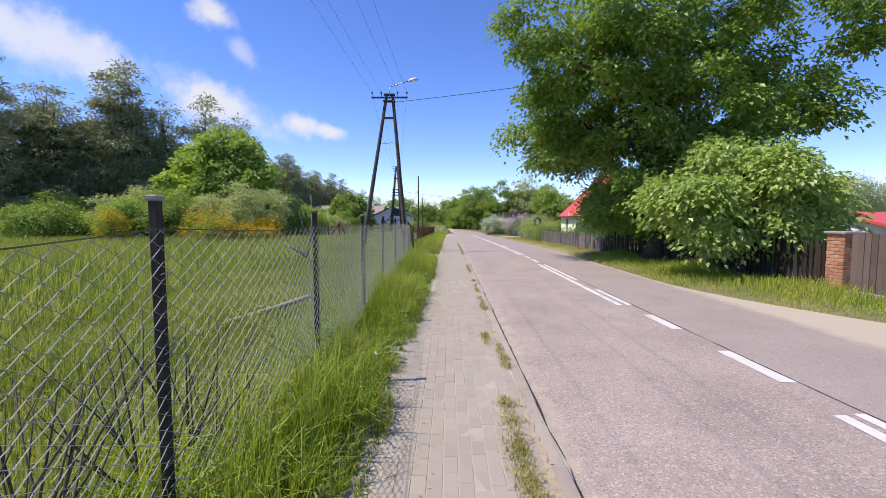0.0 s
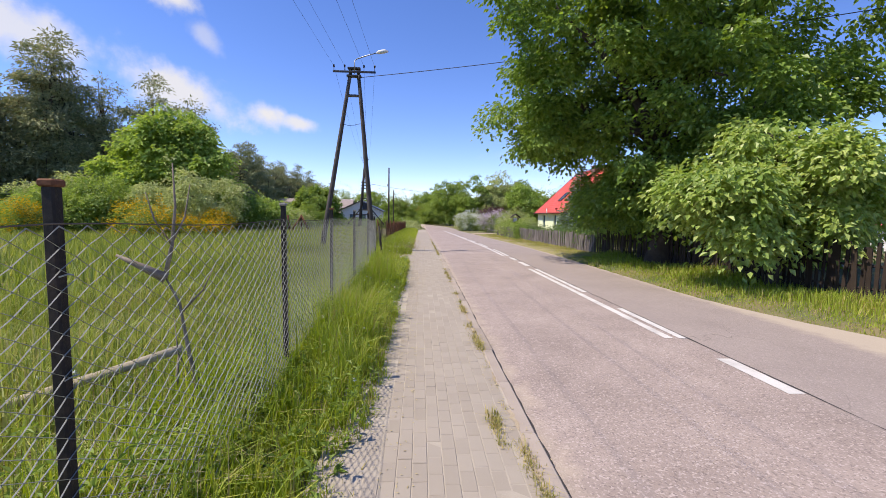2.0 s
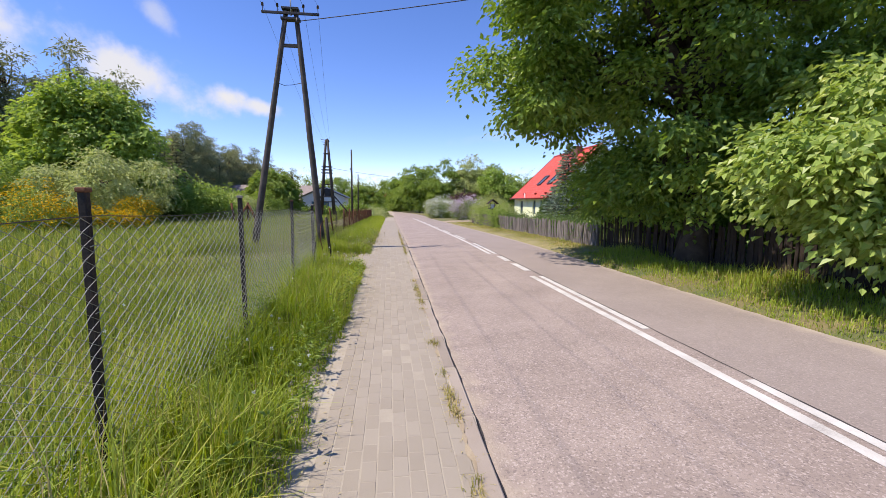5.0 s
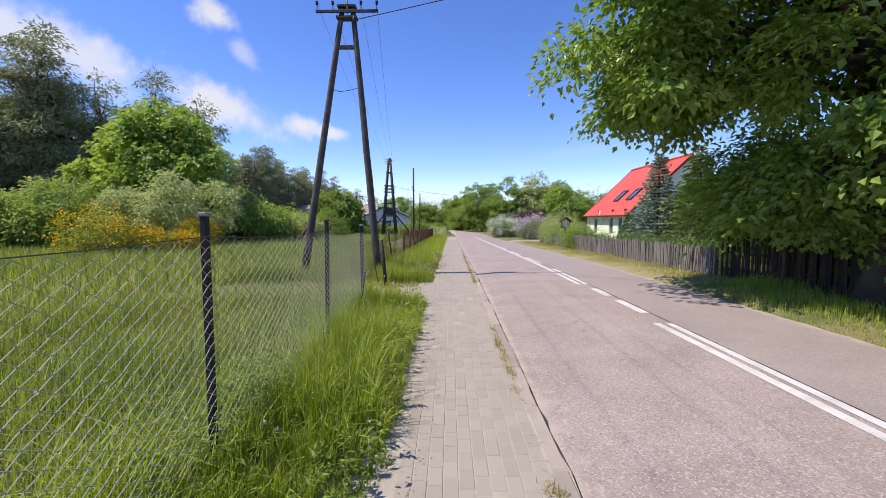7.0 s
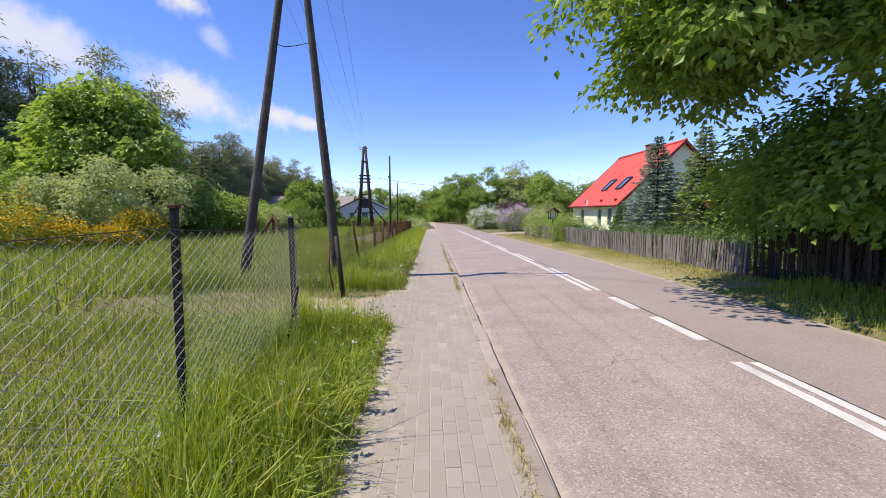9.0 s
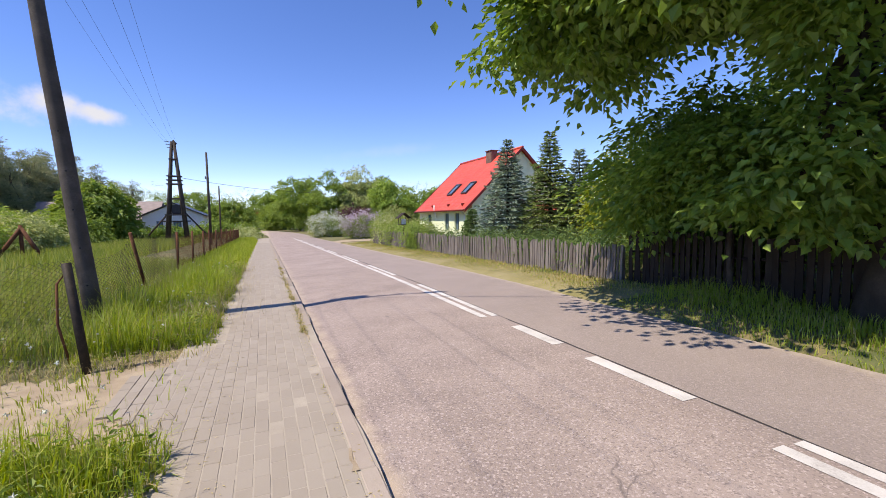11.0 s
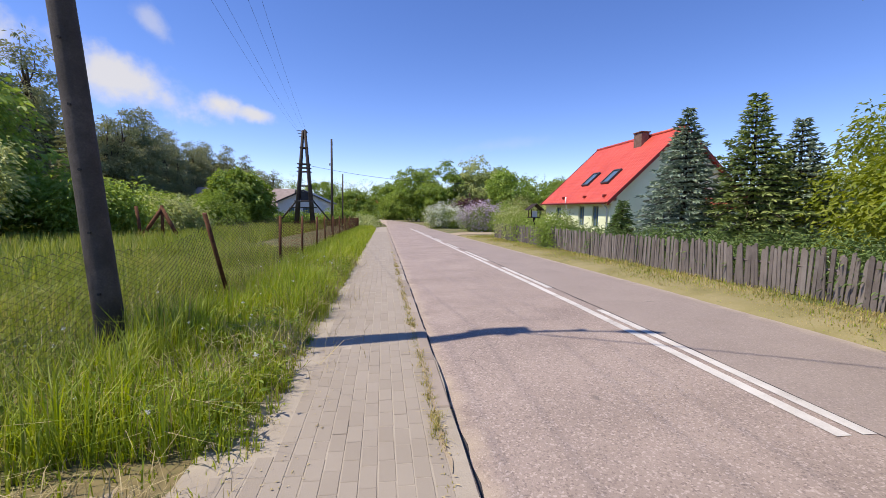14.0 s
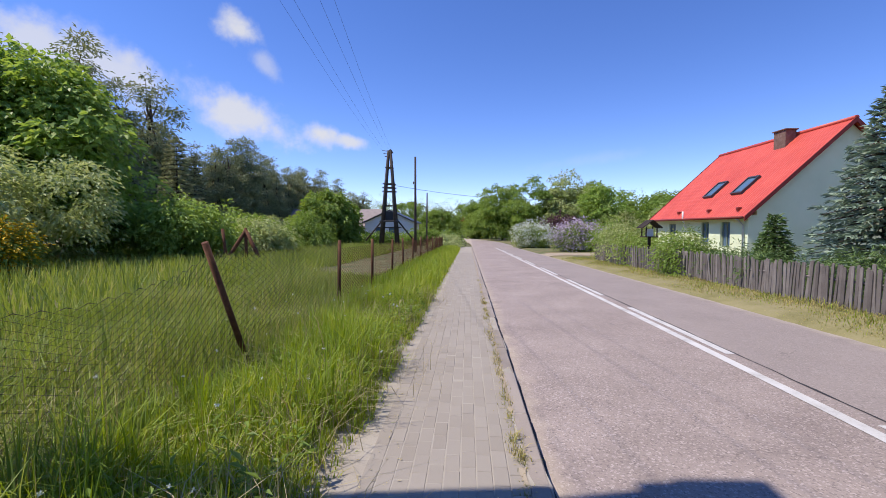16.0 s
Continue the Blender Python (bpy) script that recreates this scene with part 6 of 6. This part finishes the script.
    P = np.stack([X, Y, gz(Y) + 0.051], 1)
    a = r.rand(n) * 6.28
    ob = link_mesh("litter", np_mesh("litter", *leaves(P, np.stack([np.cos(a), np.sin(a), 0 * a], 1), np.tile([0, 0, 1.0], (n, 1)), r.uniform(0.01, 0.04, n), r.uniform(0.004, 0.012, n), 0.1)), "hay")
    tagged(ob, "dry plant crumbs strewn along the pavement", "litter", kind="stuff")


build_grass()


def sandy_drive():
    """Bare trodden sand where the drive meets the pavement."""
    n, k = 46, 12
    r = np.random.RandomState(77)
    x = np.linspace(-0.2, -2.4, n)
    V = []
    for i, xx in enumerate(x):
        half = (1.3 - 0.16 * i / n * 4) * (1 + 0.12 * math.sin(i * 0.9) + 0.08 * r.normal())
        yy = np.linspace(19.1 - half, 19.1 + half, k)
        V.append(np.stack([np.full(k, xx), yy, ground_z(np.full(k, xx), yy) + 0.012 * np.sin(np.linspace(0, math.pi, k)) - 0.003 + 0.006 * r.rand(k)], 1))
    V = np.concatenate(V)
    i = np.arange(len(V)).reshape(n, k)
    Q = np.stack([i[:-1, :-1], i[:-1, 1:], i[1:, 1:], i[1:, :-1]], -1).reshape(-1, 4)
    tagged(link_mesh("sandy_drive", np_mesh("sandy_drive", V, Q, True), "sand"), "bare trodden sand of a short field drive", "path", kind="structure")


sandy_drive()
strip_object("dry_verge", EDGE + 0.06, lambda y: 7.45 + 0.15 * np.sin(y), 20.5, 50, 0.01, "verge_soil", step=0.4, cols=8, jag=0.1, lay=ground_z, label="dry trodden verge with straw-coloured soil", category="verge", kind="structure", seed=12)
strip_object("sandy_track", 5.7, lambda y: 11.0 + 0 * y, 50.5, 54.5, 0.012, "sand", step=0.4, cols=10, jag=0.1, lay=ground_z, label="bare sandy gateway beside the road", category="path", kind="structure", seed=13)
for k, (a, b) in enumerate(((-3, 1.2), (2.4, 4.4), (4.9, 6.4), (6.9, 7.3), (7.8, 10.6), (11.3, 11.6), (13.1, 16.2), (17.0, 17.3), (20.2, 22.4), (22.9, 23.2), (24.0, 27.5), (28.3, 33), (35, 44), (46, 60))):
    strip_object("joint_dirt", 0.805 - 0.012 * (k % 2), 0.83, a, b, 0.05, "sand", step=0.07, cols=2, jag=0.035, parent=pavement, label="sandy dirt in the joint along the kerb", seed=k)
bare_shrub(gpt(-1.6, 1.55), [(0.022, (0.15, 0.05, 0), (0.08, 0.1, 0.35), (-0.12, 0.05, 0.75), (-0.22, 0.0, 1.05), (-0.34, -0.05, 1.75)), (0.012, (-0.12, 0.05, 0.75), (-0.05, 0.1, 1.05), (0.02, 0.2, 1.5)),
                             (0.014, (-0.1, 0, 0), (-0.2, 0.1, 0.5), (-0.12, 0.2, 0.9), (-0.2, 0.3, 1.3)), (0.01, (0.1, 0.1, 0.3), (0.25, 0.2, 0.6), (0.28, 0.3, 0.95)), (0.012, (0.1, 0.05, 0), (0.2, 0.3, 0.4), (0.15, 0.5, 0.8)), (0.012, (-0.3, -0.2, 0), (-0.35, -0.1, 0.6), (-0.5, 0.0, 1.2))],
           "leafless dark shrub tangled in the wire fence", 1)
for sx, sy, k in ((-1.85, 1.1, 0), (-1.55, 2.6, 1), (-1.75, 2.1, 2), (-1.5, 3.0, 3), (-1.4, 1.5, 4), (-1.6, 1.9, 5), (-1.3, 2.4, 6), (-2.0, 1.6, 7), (-1.35, 1.2, 8)):
    rr = random.Random(60 + k)
    stems = []
    for j in range(7):
        x, y, z = rr.uniform(-0.1, 0.1), rr.uniform(-0.15, 0.15), 0.0
        dx, dy = rr.uniform(-0.16, 0.16), rr.uniform(-0.16, 0.16)
        pts = [rr.uniform(0.006, 0.011)]
        for q in range(5):
            pts.append((x, y, z))
            x, y, z = x + dx * rr.uniform(0.5, 1.3), y + dy * rr.uniform(0.5, 1.3), z + rr.uniform(0.16, 0.33)
        stems.append(tuple(pts))
    bare_shrub(gpt(sx, sy), stems, "thin bare bramble stems by the fence", 70 + k)
bare_shrub(gpt(-1.42, 3.4), [(0.014, (0.05, 0, 0), (0.0, 0.1, 0.3), (-0.06, 0.12, 0.6)), (0.01, (-0.1, 0, 0), (-0.12, -0.1, 0.3), (-0.2, -0.15, 0.5)), (0.01, (0.1, 0.2, 0), (0.12, 0.25, 0.4))], "cut-back bare stems at the fence foot", 2)
bare_shrub(gpt(-1.68, 6.2), [(0.026, (0.0, 0, -0.02), (0.03, 0.02, 0.35), (-0.01, 0, 0.56), (-0.07, 0, 0.96), (-0.16, -0.02, 1.17)), (0.02, (-0.16, -0.02, 1.15), (-0.11, 0, 1.4), (-0.09, 0.02, 1.68), (-0.1, 0.02, 2.0)), (0.012, (-0.11, 0, 1.4), (-0.2, -0.05, 1.58), (-0.24, -0.08, 1.78)), (0.012, (-0.11, 0, 1.42), (-0.04, 0.05, 1.6), (-0.01, 0.08, 1.85)),
                            (0.042, (-0.15, -0.02, 1.15), (-0.28, -0.08, 1.24), (-0.42, -0.14, 1.33)), (0.012, (-0.05, 0, 0.9), (0.08, 0.05, 1.05), (0.14, 0.1, 1.22)), (0.01, (0.03, 0.02, 0.3), (-0.12, 0.05, 0.55), (-0.16, 0.08, 0.85)), (0.03, (-0.15, 0.05, -0.02), (-0.14, 0.05, 0.3), (-0.12, 0.06, 0.55))],
           "sawn-off little tree with bare pale branches at the fence", 3, "pale_twig")


def fallen_pole(a, b):
    f = empty("fallen_pole", a, "pale barkless pole fallen in the grass behind the fence", "pole")
    d = Vector(b) - Vector(a)
    part("stem", tube_bm([(0, 0, 0), tuple(d * 0.35 + Vector((0, 0, 0.012))), tuple(d * 0.7), tuple(d)], [0.045, 0.042, 0.038, 0.034], 8), "dead_wood", f)
    part("stub", tube_bm([tuple(d * 0.6), tuple(d * 0.68 + Vector((-0.1, 0.1, -0.12)))], [0.022, 0.012], 6), "dead_wood", f)
    return f


fallen_pole(gpt(-3.45, 5.97, 0.03), (-1.86, 6.42, 0.57))


def dry_patch(name, cx, cy, sx, sy, n, hmin, hmax, seed, label):
    r = np.random.RandomState(seed)
    X = cx + sx * r.normal(size=n)
    Y = cy + sy * r.normal(size=n)
    blades(name, X, Y, r.uniform(hmin, hmax, n), r.uniform(0.003, 0.007, n), "hay", seed, label, lean=1.1)


dry_patch("dead_grass", -1.6, 4.9, 0.22, 0.5, 900, 0.15, 0.5, 41, "matted dead grass heaped along the fence foot")
dry_patch("dead_grass", -2.3, 6.6, 0.4, 0.35, 700, 0.1, 0.35, 42, "matted dead grass round the fallen pole")
dry_patch("dead_grass", -1.5, 18.2, 0.7, 0.12, 700, 0.05, 0.2, 43, "dry grass fringe beside the sandy drive")
for i, (cx, cy) in enumerate(((-1.0, 21.2), (-0.6, 22.2), (-1.8, 22.0), (-0.9, 23.6), (-2.4, 23.3), (-0.5, 24.9), (-1.6, 25.3), (-0.8, 27.2), (-1.9, 28.0), (-0.6, 29.5), (-2.9, 21.0), (-3.4, 24.5))):
    dry_patch("dead_grass", cx, cy, 0.28, 0.35, 260, 0.15, 0.55, 80 + i, "yellowing tuft of bent grass on the verge")
dry_patch("dead_grass", -1.5, 20.1, 0.7, 0.12, 700, 0.05, 0.2, 44, "dry grass fringe beside the sandy drive")
dry_patch("dead_grass", -0.22, 10.5, 0.06, 6.0, 1500, 0.03, 0.12, 45, "dry grass fringe along the pavement edge")


def trestle(loc):
    f = empty("wooden_trestle", loc, "dark wooden trestle standing in the meadow", "trestle")
    part("leg", tube_bm([(-1.0, 0, 0), (0.1, 0, 1.6)], 0.09, 6), "rust", f)
    part("leg", tube_bm([(0.9, 0, 0), (0.1, 0, 1.6)], 0.09, 6), "rust", f)
    part("post", tube_bm([(0.05, 0.1, -0.05), (0.05, 0.1, 1.75)], 0.08, 6), "rust", f)
    part("stub", tube_bm([(-0.9, 0.1, -0.05), (-1.1, 0.1, 1.7)], 0.08, 6), "rust", f)


trestle(gpt(-10.2, 40.5))
